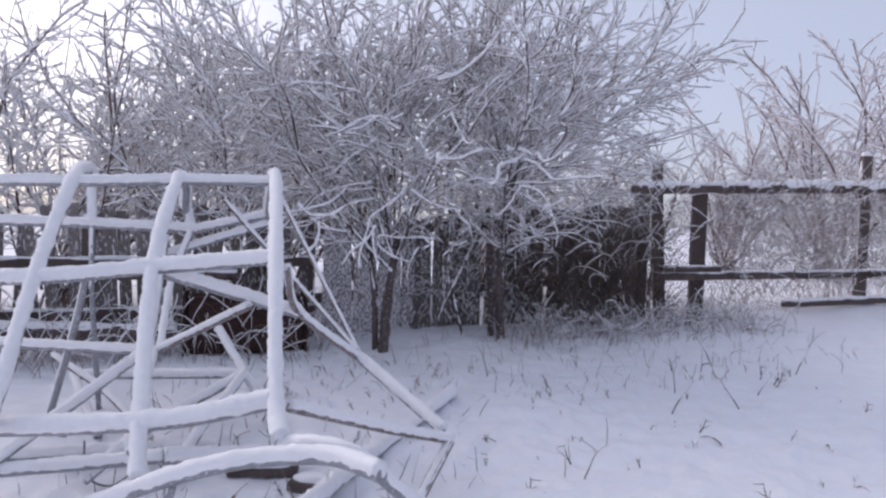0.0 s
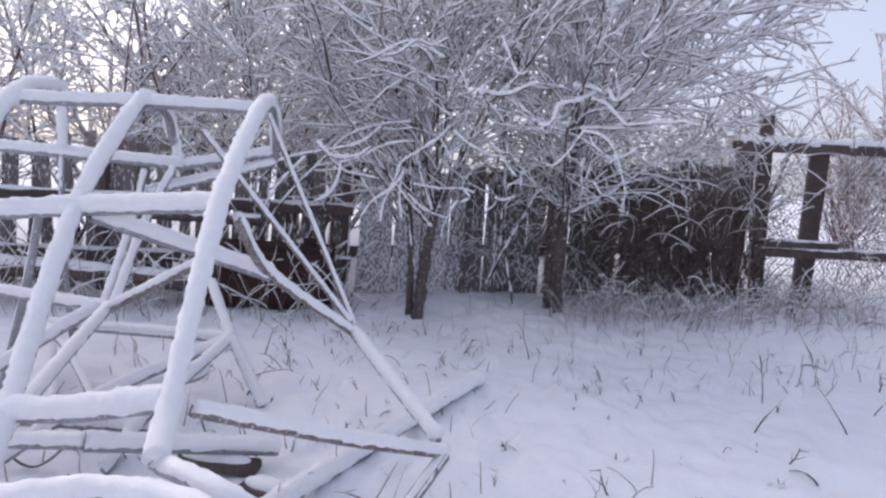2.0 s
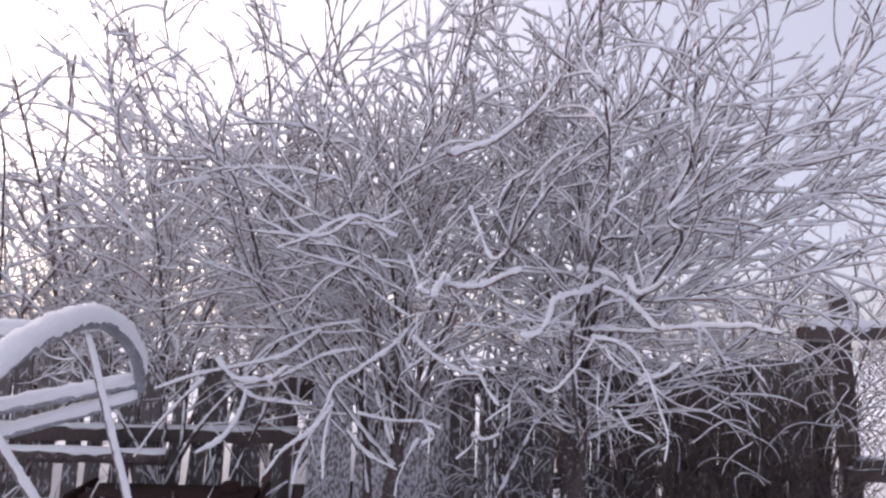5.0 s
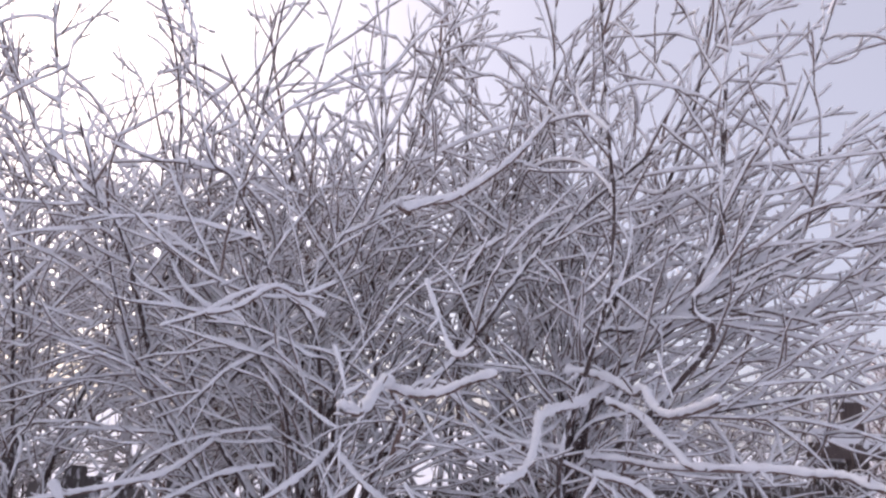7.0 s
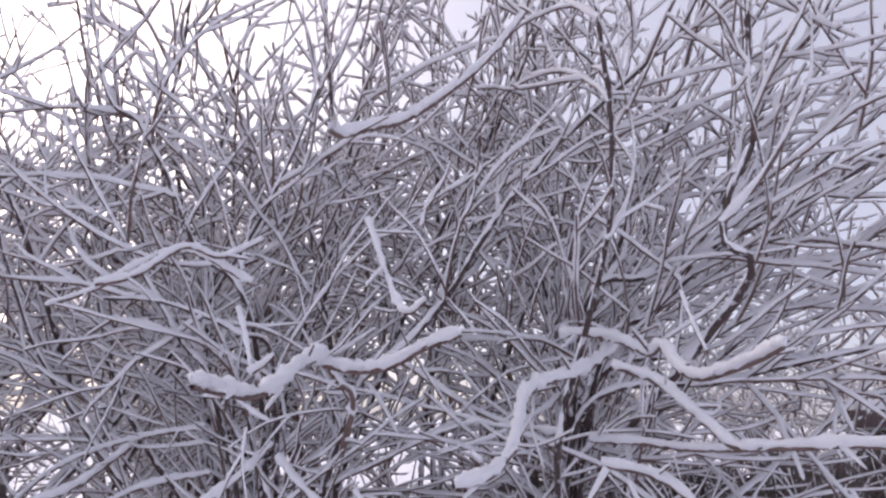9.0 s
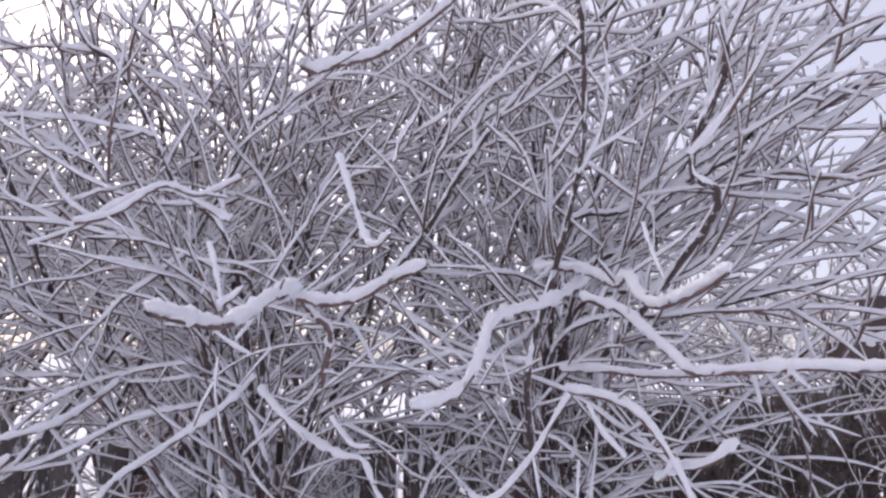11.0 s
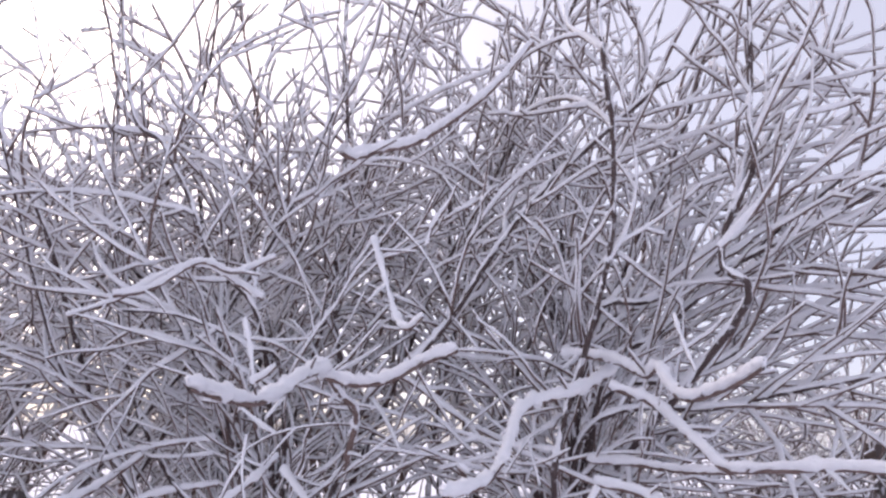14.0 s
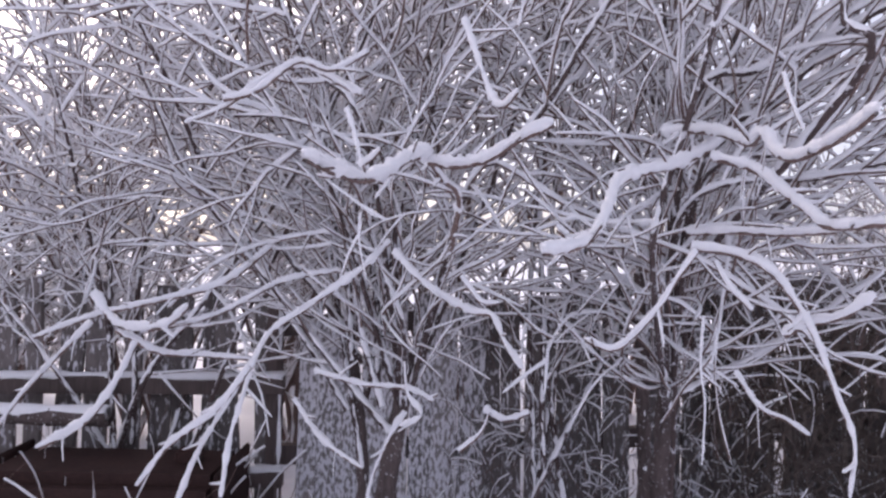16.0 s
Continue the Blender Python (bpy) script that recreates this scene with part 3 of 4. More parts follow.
def shrub(name, base, seed, stems, label, boughs=(), full=1.0, gap=0.112, reach=1.05, trunk=(), head=0.25, front=4.56, low_fall=2.2):
    base = np.array([base[0], base[1], float(ground_z(base[0], base[1])) - 0.03])
    th = empty_thing(name, tuple(base), label, "shrub", "shrubs along the fence")
    sh = Shrub(seed, full, 0.22)
    sh.front = front
    sh.floor = base[2] + 0.85 if head > 0.5 else base[2] + 0.3
    rng = sh.rng
    for ctrl, r in trunk:
        one_rod(th, base, sh, "trunk", ctrl, r, r * 0.6, 0.004, M_TRUNK, "dark rough trunk flecked with frost")
    for item in stems:
        chosen = not isinstance(item, tuple)
        if chosen:
            ctrl = item
        else:                                 # azimuth, lean, length
            az, lean, length = item
            az, lean = radians(az), radians(lean)
            start = base + np.array([rng.normal(0, 0.07), rng.normal(0, 0.07), head + rng.uniform(-0.2, 0.25)])
            ctrl = grow(rng, start, (math.sin(az) * math.sin(lean), math.cos(az) * math.sin(lean), math.cos(lean)), length - head, 0.12, 0.0, 0.012, 0.05, 0.12)[::5]
        pts = one_rod(th, base, sh, "stem", [tuple(p) for p in ctrl], *((0.0105, 0.004) if chosen else (0.0125, 0.0035)), 0.0065, M_STEM)
        z = pts[:, 2] - base[2]
        low, high = pts[(z > 0.75) & (z < 1.6)], pts[z >= 1.5]
        if len(low) > 4:
            sh.shoots(low, gap * 1.4, reach * 1.35, base, 0.6, low_fall, 0.0085, 3, (35, 72))
        if len(high) > 4:
            sh.shoots(high, gap, reach, base, 0.5, 0.5, 0.0088, 3)
    for ctrl, r, depth in boughs:
        pts = one_rod(th, base, sh, "bough", ctrl, r, r * 0.5, depth, fine=0.0125)
        sh.front = sh.floor = None
        sh.shoots(pts, 0.13, 0.10, base, 0.3, 0.5, 0.007, 1, (30, 70))
    finish(th, sh, base)
    return th


STEMS_A = [(-60, 20, 3.7), (20, 9, 4.1), (75, 24, 3.8), (100, 14, 4.1), (40, 24, 3.6), (88, 58, 2.7), (-100, 30, 3.1), (70, 8, 4.2), (-80, 10, 4.0)]
STEMS_A.append([(0.88, 5.62, 1.20), (0.91, 4.75, 1.74), (0.93, 4.72, 1.91), (0.99, 4.70, 2.11), (1.05, 4.67, 2.35), (1.06, 4.65, 2.50), (1.06, 4.62, 2.66), (1.04, 4.60, 2.84), (0.98, 4.70, 3.79)])
STEMS_A.append([(0.90, 5.60, 0.70), (0.92, 5.45, 1.48), (0.89, 5.41, 1.98), (0.87, 5.38, 2.58), (0.83, 5.34, 3.00), (0.81, 5.30, 3.38), (0.79, 5.40, 4.15)])
STEMS_A.append([(0.98, 5.20, 1.75), (1.20, 4.85, 2.00), (1.35, 4.62, 2.21), (1.30, 4.63, 2.28), (1.32, 4.65, 2.40), (1.39, 4.67, 2.55), (1.39, 4.68, 2.69), (1.41, 4.70, 2.89), (1.47, 4.80, 3.84)])
STEMS_A.append([(0.88, 5.62, 1.20), (0.97, 5.00, 2.15), (1.15, 4.98, 2.28), (1.34, 4.96, 2.36), (1.54, 4.94, 2.46), (1.78, 4.92, 2.60), (1.98, 4.90, 2.82), (2.36, 5.00, 3.77)])
STEMS_A.append([(0.88, 5.62, 1.20), (1.01, 5.00, 2.02), (1.17, 5.02, 2.19), (1.42, 5.04, 2.42), (1.65, 5.06, 2.62), (1.88, 5.08, 2.82), (2.03, 5.10, 3.03), (2.36, 5.20, 3.98)])
STEMS_A.append([(0.88, 5.62, 1.20), (0.99, 5.10, 1.96), (1.25, 5.08, 2.08), (1.54, 5.06, 2.24), (1.81, 5.04, 2.39), (1.99, 5.02, 2.53), (2.17, 5.00, 2.66)])
STEMS_A.append([(0.88, 5.62, 1.20), (1.00, 5.20, 2.00), (1.25, 5.20, 2.28), (1.45, 5.20, 2.68), (1.61, 5.20, 2.99), (1.78, 5.20, 3.23), (2.10, 5.30, 4.15)])
STEMS_A.append([(0.88, 5.62, 1.20), (0.96, 5.00, 1.89), (1.32, 4.95, 1.99), (1.61, 4.90, 2.06), (1.80, 4.85, 2.09), (2.03, 4.80, 2.20)])
STEMS_A.append([(0.88, 5.62, 1.20), (0.93, 5.20, 1.96), (1.10, 5.17, 2.46), (1.26, 5.15, 2.83), (1.35, 5.12, 3.12), (1.40, 5.10, 3.32), (1.52, 5.20, 4.15)])
BOUGHS_A = []
BOUGHS_A.append(([(1.059, 4.850, 2.072), (1.018, 4.750, 2.028), (0.969, 4.650, 1.989), (0.901, 4.550, 1.959), (0.866, 4.450, 1.927), (0.864, 4.350, 1.872), (0.860, 4.250, 1.819), (0.843, 4.150, 1.791), (0.811, 4.050, 1.780)], 0.006, 0.0165))
BOUGHS_A.append(([(0.822, 4.150, 1.810), (0.815, 4.120, 1.821)], 0.003, 0.012))
BOUGHS_A.append(([(0.924, 4.900, 2.104), (1.000, 4.811, 2.093), (1.068, 4.722, 2.066), (1.122, 4.633, 2.029), (1.145, 4.544, 2.034), (1.165, 4.456, 1.983), (1.193, 4.367, 1.959), (1.231, 4.278, 1.967), (1.258, 4.189, 1.978), (1.273, 4.100, 1.989)], 0.006, 0.016))
BOUGHS_A.append(([(1.043, 4.650, 2.004), (1.128, 4.595, 1.969), (1.176, 4.540, 1.923), (1.219, 4.485, 1.876), (1.258, 4.430, 1.839), (1.334, 4.375, 1.843), (1.422, 4.320, 1.851), (1.500, 4.265, 1.849), (1.542, 4.210, 1.852), (1.577, 4.155, 1.839), (1.613, 4.100, 1.827)], 0.006, 0.0125))
BOUGHS_A.append(([(0.991, 4.800, 1.837), (1.092, 4.700, 1.837), (1.179, 4.600, 1.829), (1.277, 4.500, 1.832)], 0.006, 0.011))
BOUGHS_A.append(([(1.026, 4.450, 1.792), (0.990, 4.438, 1.734), (0.944, 4.425, 1.658), (0.874, 4.413, 1.585), (0.812, 4.400, 1.600)], 0.004, 0.011))
BOUGHS_A.append(([(1.013, 4.500, 1.797), (1.105, 4.471, 1.782), (1.166, 4.443, 1.745), (1.213, 4.414, 1.674), (1.239, 4.386, 1.616), (1.263, 4.357, 1.542), (1.288, 4.329, 1.463), (1.279, 4.300, 1.386)], 0.0045, 0.0125))
BOUGHS_A.append(([(1.059, 4.450, 1.770), (1.086, 4.425, 1.721), (1.123, 4.400, 1.681)], 0.003, 0.01))
BOUGHS_A.append(([(1.035, 4.600, 1.648), (1.031, 4.583, 1.538), (1.042, 4.567, 1.455), (1.039, 4.550, 1.335)], 0.003, 0.01))
BOUGHS_A.append(([(1.191, 4.500, 1.624), (1.232, 4.467, 1.654), (1.280, 4.433, 1.671), (1.329, 4.400, 1.714)], 0.004, 0.0115))
BOUGHS_A.append(([(1.101, 4.700, 1.513), (1.155, 4.667, 1.441), (1.204, 4.633, 1.428), (1.244, 4.600, 1.408)], 0.003, 0.009))
BOUGHS_A.append(([(1.171, 4.400, 2.127), (1.184, 4.375, 2.068), (1.201, 4.350, 2.012)], 0.003, 0.012))
shrub("shrub", (0.88, 5.75), 11, STEMS_A, "snow-laden leafless shrub with spreading boughs by the fence", BOUGHS_A, trunk=[([(0.90, 5.78, 0.42), (0.86, 5.70, 0.9), (0.90, 5.55, 1.6)], 0.045), ([(0.80, 5.86, 0.42), (0.78, 5.85, 1.0), (0.74, 5.9, 1.7)], 0.035)], head=0.95)

STEMS_B = [(-70, 26, 3.5), (-20, 10, 4.1), (60, 22, 3.6), (-110, 26, 3.5), (30, 14, 4.1), (-45, 18, 3.9), (-90, 36, 3.4), (0, 5, 4.1), (-75, 14, 4.0), (-100, 46, 3.2)]
STEMS_B.append([(-0.02, 5.26, 1.15), (0.34, 4.90, 1.93), (0.46, 4.90, 2.06), (0.59, 4.90, 2.20), (0.73, 4.90, 2.43), (0.88, 4.90, 2.62), (1.05, 4.90, 2.78), (1.18, 4.90, 2.90), (1.31, 4.90, 3.06), (1.67, 5.00, 4.01)])
STEMS_B.append([(-0.16, 5.27, 0.80), (-0.29, 5.25, 1.49), (-0.32, 5.24, 1.89), (-0.36, 5.23, 2.33), (-0.37, 5.22, 2.75), (-0.35, 5.21, 2.99), (-0.30, 5.20, 3.33), (-0.23, 5.30, 4.15)])
STEMS_B.append([(-0.02, 5.26, 1.15), (0.16, 5.20, 1.72), (0.16, 5.18, 2.01), (0.11, 5.16, 2.34), (0.11, 5.14, 2.67), (0.11, 5.12, 3.00), (0.08, 5.10, 3.24), (0.01, 5.20, 4.15)])
STEMS_B.append([(-0.02, 5.26, 1.15), (-0.10, 4.90, 1.93), (-0.19, 4.85, 2.08), (-0.33, 4.80, 2.30), (-0.46, 4.75, 2.51), (-0.55, 4.70, 2.67)])
STEMS_B.append([(-0.02, 5.26, 1.15), (0.01, 4.90, 2.12), (-0.18, 4.85, 2.37), (-0.27, 4.80, 2.58), (-0.37, 4.75, 2.76), (-0.48, 4.70, 2.90), (-0.82, 4.80, 3.85)])
STEMS_B.append([(-0.02, 5.26, 1.15), (0.09, 4.90, 1.99), (-0.01, 4.83, 2.11), (-0.22, 4.77, 2.19), (-0.36, 4.70, 2.19)])
STEMS_B.append([(-0.02, 5.26, 1.15), (0.15, 4.90, 1.53), (0.05, 4.90, 1.76), (0.01, 4.90, 1.89), (-0.06, 4.90, 2.05)])
BOUGHS_B = []
BOUGHS_B.append(([(0.365, 4.750, 1.777), (0.429, 4.643, 1.918), (0.425, 4.537, 1.958), (0.431, 4.430, 1.998)], 0.009, 0.006))
BOUGHS_B.append(([(0.433, 4.430, 2.003), (0.440, 4.304, 1.973), (0.459, 4.178, 1.929), (0.476, 4.052, 1.904), (0.493, 3.926, 1.905), (0.525, 3.800, 1.909)], 0.006, 0.017))
BOUGHS_B.append(([(0.437, 4.430, 1.985), (0.521, 4.397, 1.969), (0.607, 4.365, 1.978), (0.680, 4.332, 2.008), (0.762, 4.300, 2.032)], 0.006, 0.017))
BOUGHS_B.append(([(0.510, 4.450, 2.314), (0.552, 4.410, 2.230), (0.591, 4.370, 2.151), (0.628, 4.330, 2.090), (0.664, 4.290, 2.073), (0.703, 4.250, 2.089)], 0.004, 0.0115))
BOUGHS_B.append(([(0.598, 4.600, 2.340), (0.612, 4.600, 2.391), (0.649, 4.600, 2.450), (0.668, 4.600, 2.502)], 0.004, 0.014))
BOUGHS_B.append(([(0.384, 4.500, 2.566), (0.402, 4.533, 2.563), (0.472, 4.567, 2.595), (0.546, 4.600, 2.624), (0.640, 4.633, 2.701), (0.742, 4.667, 2.808), (0.847, 4.700, 2.966)], 0.0065, 0.019))
BOUGHS_B.append(([(0.320, 4.250, 2.080), (0.356, 4.225, 2.022), (0.389, 4.200, 1.950)], 0.003, 0.01))
BOUGHS_B.append(([(0.389, 4.200, 1.950), (0.415, 4.200, 1.966), (0.433, 4.200, 1.983)], 0.003, 0.01))
BOUGHS_B.append(([(0.390, 4.200, 1.857), (0.388, 4.200, 1.791), (0.403, 4.200, 1.724)], 0.003, 0.012))
BOUGHS_B.append(([(0.193, 4.750, 1.769), (0.269, 4.708, 1.715), (0.357, 4.667, 1.666), (0.471, 4.625, 1.625), (0.546, 4.583, 1.619), (0.594, 4.542, 1.561), (0.648, 4.500, 1.511)], 0.0045, 0.012))
BOUGHS_B.append(([(0.455, 4.600, 1.717), (0.510, 4.600, 1.654), (0.555, 4.600, 1.650)], 0.003, 0.01))
BOUGHS_B.append(([(0.149, 4.800, 1.802), (0.103, 4.714, 1.718), (0.007, 4.629, 1.628), (-0.082, 4.543, 1.543), (-0.080, 4.457, 1.463), (-0.089, 4.371, 1.374), (-0.100, 4.286, 1.274), (-0.078, 4.200, 1.189)], 0.005, 0.0115))
BOUGHS_B.append(([(-0.026, 4.400, 1.490), (-0.014, 4.333, 1.390), (0.009, 4.267, 1.313), (0.047, 4.200, 1.222)], 0.004, 0.0115))
BOUGHS_B.append(([(0.004, 4.350, 1.486), (-0.063, 4.300, 1.378), (-0.155, 4.250, 1.296), (-0.200, 4.200, 1.210)], 0.004, 0.012))
BOUGHS_B.append(([(-0.597, 4.400, 1.635), (-0.496, 4.400, 1.551), (-0.330, 4.400, 1.558), (-0.242, 4.400, 1.616)], 0.005, 0.016))
BOUGHS_B.append(([(-0.507, 4.400, 1.539), (-0.449, 4.500, 1.466), (-0.393, 4.600, 1.449), (-0.283, 4.700, 1.430)], 0.006, 0.011))
BOUGHS_B.append(([(-0.431, 4.400, 1.504), (-0.410, 4.317, 1.411), (-0.421, 4.233, 1.324), (-0.478, 4.150, 1.271)], 0.005, 0.0155))
BOUGHS_B.append(([(-0.713, 4.500, 1.541), (-0.797, 4.433, 1.423), (-0.851, 4.367, 1.319), (-0.886, 4.300, 1.205)], 0.005, 0.011))
BOUGHS_B.append(([(-0.356, 4.900, 1.777), (-0.461, 4.800, 1.661), (-0.607, 4.700, 1.604), (-0.819, 4.600, 1.544), (-0.976, 4.500, 1.471)], 0.006, 0.013))
BOUGHS_B.append(([(-0.035, 4.700, 1.413), (0.137, 4.667, 1.398), (0.294, 4.633, 1.407), (0.383, 4.600, 1.390)], 0.004, 0.01))
BOUGHS_B.append(([(0.300, 4.600, 1.488), (0.321, 4.583, 1.404), (0.367, 4.567, 1.357), (0.323, 4.550, 1.328)], 0.004, 0.011))
BOUGHS_B.append(([(0.513, 4.650, 1.367), (0.575, 4.625, 1.356), (0.642, 4.600, 1.386)], 0.003, 0.012))
BOUGHS_B.append(([(0.263, 4.700, 1.329), (0.229, 4.667, 1.262), (0.196, 4.633, 1.158), (0.198, 4.600, 1.099)], 0.004, 0.012))
BOUGHS_B.append(([(-0.043, 4.600, 1.348), (0.084, 4.550, 1.265), (0.235, 4.500, 1.222)], 0.004, 0.01))
BOUGHS_B.append(([(0.464, 4.600, 1.272), (0.516, 4.600, 1.321), (0.538, 4.600, 1.373)], 0.003, 0.011))
BOUGHS_B.append(([(-0.147, 5.000, 1.703), (-0.307, 4.900, 1.663), (-0.506, 4.800, 1.545), (-0.727, 4.700, 1.484)], 0.005, 0.011))
BOUGHS_B.append(([(0.100, 4.700, 2.223), (-0.112, 4.667, 2.314), (-0.332, 4.633, 2.204), (-0.454, 4.600, 2.153)], 0.005, 0.012))
BOUGHS_B.append(([(-0.173, 5.000, 1.839), (-0.381, 4.933, 1.796), (-0.568, 4.867, 1.713), (-0.704, 4.800, 1.564)], 0.005, 0.01))
BOUGHS_B.append(([(-0.227, 4.500, 2.189), (-0.148, 4.550, 2.220), (-0.053, 4.600, 2.304), (0.029, 4.650, 2.287), (0.124, 4.700, 2.344)], 0.005, 0.013))
shrub("shrub", (-0.08, 5.25), 23, STEMS_B, "snow-laden leafless shrub with crooked dark stems", BOUGHS_B, trunk=[([(-0.10, 5.22, 0.38), (-0.06, 5.22, 0.9), (0.0, 5.28, 1.4)], 0.048), ([(-0.16, 5.24, 0.38), (-0.20, 5.28, 1.0), (-0.28, 5.3, 1.5)], 0.030)], head=0.85)

STEMS_C = [(-50, 20, 3.3), (30, 12, 3.4), (100, 26, 3.1), (-130, 20, 2.9), (-90, 36, 3.0), (0, 6, 3.5), (60, 30, 3.1), (-70, 8, 3.4)]
STEMS_C.append([(-1.45, 5.25, 0.5), (-1.45, 5.20, 1.39), (-1.41, 5.00, 2.02), (-1.44, 4.90, 2.46), (-1.60, 4.90, 2.72), (-1.79, 4.90, 3.04), (-2.08, 5.00, 3.99)])
STEMS_C.append([(-0.80, 5.15, 1.95), (-0.86, 4.80, 2.56), (-1.19, 4.80, 2.89), (-1.59, 4.90, 3.84)])
STEMS_C.append([(-1.60, 5.35, 0.6), (-1.64, 5.40, 1.35), (-1.64, 5.30, 2.04), (-1.64, 5.20, 2.61)])
shrub("shrub", (-1.45, 5.25), 31, STEMS_C, "snow-laden shrub with thin reddish stems", gap=0.10)

STEMS_D = [(-50, 25, 3.0), (30, 18, 3.2), (100, 35, 2.8), (-130, 30, 2.6), (170, 22, 2.7), (-90, 40, 2.8), (0, 8, 3.3), (70, 50, 2.5), (60, 20, 3.2), (-60, 12, 3.2)]
shrub("shrub", (-2.9, 5.0), 47, STEMS_D, "snow-laden shrub with upright shoots", gap=0.14)

shrub("shrub", (0.38, 5.72), 53, [(-40, 10, 4.0), (40, 12, 3.9), (-95, 18, 3.8), (0, 4, 4.1), (60, 20, 3.9)], "snow-laden shrub between two larger ones", gap=0.12)

board_fence()
picket_fence()
mesh_fence()


# ---- things by the fence ----
def blob(name, at, size, seed, mat, parent, label=""):
    """An uneven soft heap."""
    n, m = 20, 11
    u, v = np.meshgrid(np.linspace(0, 2 * math.pi, n), np.linspace(0, math.pi / 2, m), indexing="ij")
    r = np.array([[1 + 0.18 * noise.noise((math.cos(a) * 1.6 + seed, math.sin(a) * 1.6, b * 1.5)) for a, b in zip(x, y)] for x, y in zip(u, v)])
    r[-1] = r[0]
    p = np.stack([size[0] * r * np.cos(u) * np.cos(v), size[1] * r * np.sin(u) * np.cos(v), size[2] * r * np.sin(v)], -1) + np.array(at)
    s = Soup()
    s.grid(p)
    return put(name, s.mesh(name), mat, parent, label)


def rounded_box(w, d, h, r=0.015):
    bm = bmesh.new()
    bmesh.ops.create_cube(bm, size=1.0)
    bmesh.ops.scale(bm, vec=(w, d, h), verts=bm.verts)
    bmesh.ops.translate(bm, vec=(0, 0, h / 2), verts=bm.verts)
    bmesh.ops.bevel(bm, geom=bm.edges[:], offset=r, segments=2, affect="EDGES")
    return bm


def rusty_tank():
    p = fence_at(-1.82, 0, -0.34)
    z = float(ground_z(p[0], p[1])) - 0.02
    th = empty_thing("metal_tank", (p[0], p[1], z), "rusty brown metal tank half buried in snow", "metal tank")
    th.rotation_euler = (0, 0, YAW)
    part("body", rounded_box(0.98, 0.42, 0.47, 0.05), M_RED, th)
    bm = rounded_box(0.10, 0.08, 0.06, 0.01)
    bmesh.ops.translate(bm, vec=(0.30, 0, 0.465), verts=bm.verts)
    part("filler_cap", bm, M_RED, th)
    for x in (-0.48, 0.48):
        bm = rounded_box(0.02, 0.44, 0.49, 0.006)
        bmesh.ops.translate(bm, vec=(x, 0, 0), verts=bm.verts)
        part("end_flange", bm, M_RED, th)
    return th


def old_log(a, b, r, label):
    org = np.array(a)
    th = empty_thing("log", tuple(org), label, "log", "logs by the fence")
    pts = spline([(0, 0, 0), tuple((np.array(b) - org) * 0.5 + [0, 0, 0.01]), tuple(np.array(b) - org)], 0.06)
    s = Soup()
    rr = r * (1 + 0.06 * RNG.normal(0, 1, len(pts)))
    s.tube(np.concatenate([pts[:1], pts, pts[-1:]]), np.concatenate([[0.002], rr, [0.002]]), 9)
    put("trunk", s.mesh("trunk"), M_TRUNK, th)
    line, rad = snow_line(pts, r * 0.6, r * 0.5, RNG, 0.15)
    w = Soup()
    w.tube(np.concatenate([line[:1], line, line[-1:]]), np.concatenate([[0.002], rad, [0.002]]), 9)
    put("snow", w.mesh("snow"), M_SNOW, th, "snow along the top")


def plank(x, y, turn, length, width):
    z = float(ground_z(x, y))
    th = empty_thing("plank", (x, y, z), "short brown plank end under snow", "plank", "planks under the frame")
    th.rotation_euler = (radians(4), 0, radians(turn))
    part("board", rounded_box(length, width, 0.04, 0.004), M_POST, th)
    blob("snow", (0, 0.01, 0.036), (length * 0.46, width * 0.42, 0.035), x, M_SNOW, th, "snow on the plank")


plank(-0.23, 2.80, 8, 0.34, 0.10)
plank(0.06, 2.68, -6, 0.22, 0.11)


def dry_plant(x, y, seed):
    rng = np.random.default_rng(seed)
    th = empty_thing("dry_plant", (x, y, float(ground_z(x, y))), "withered yellow-brown plant flopped in the snow", "plant")
    for _ in range(16):
        d = np.array([rng.normal(0, 0.6), rng.normal(0, 0.6), 1.0])
        q = wander(rng, (rng.normal(0, 0.02), rng.normal(0, 0.02), -0.01), d, rng.uniform(0.15, 0.32), 0.025, 0.10, -0.26)
        b = Soup()
        w = 0.0055 * np.sin(np.linspace(0.4, math.pi * 0.97, len(q)))
        b.tube(q, w, 4, 0.15)
        put("leaf", b.mesh("leaf"), M_DRY, th)


dry_plant(0.07, 2.30, 3)
rusty_tank()
old_log(fence_at(-4.8, 1.02, -0.30), fence_at(-1.9, 1.04, -0.26), 0.042, "fallen bough lying across the fence rail")
old_log(fence_at(-4.4, 0.62, -0.34), fence_at(-2.35, 0.58, -0.50), 0.07, "snow-topped log lying at the fence")


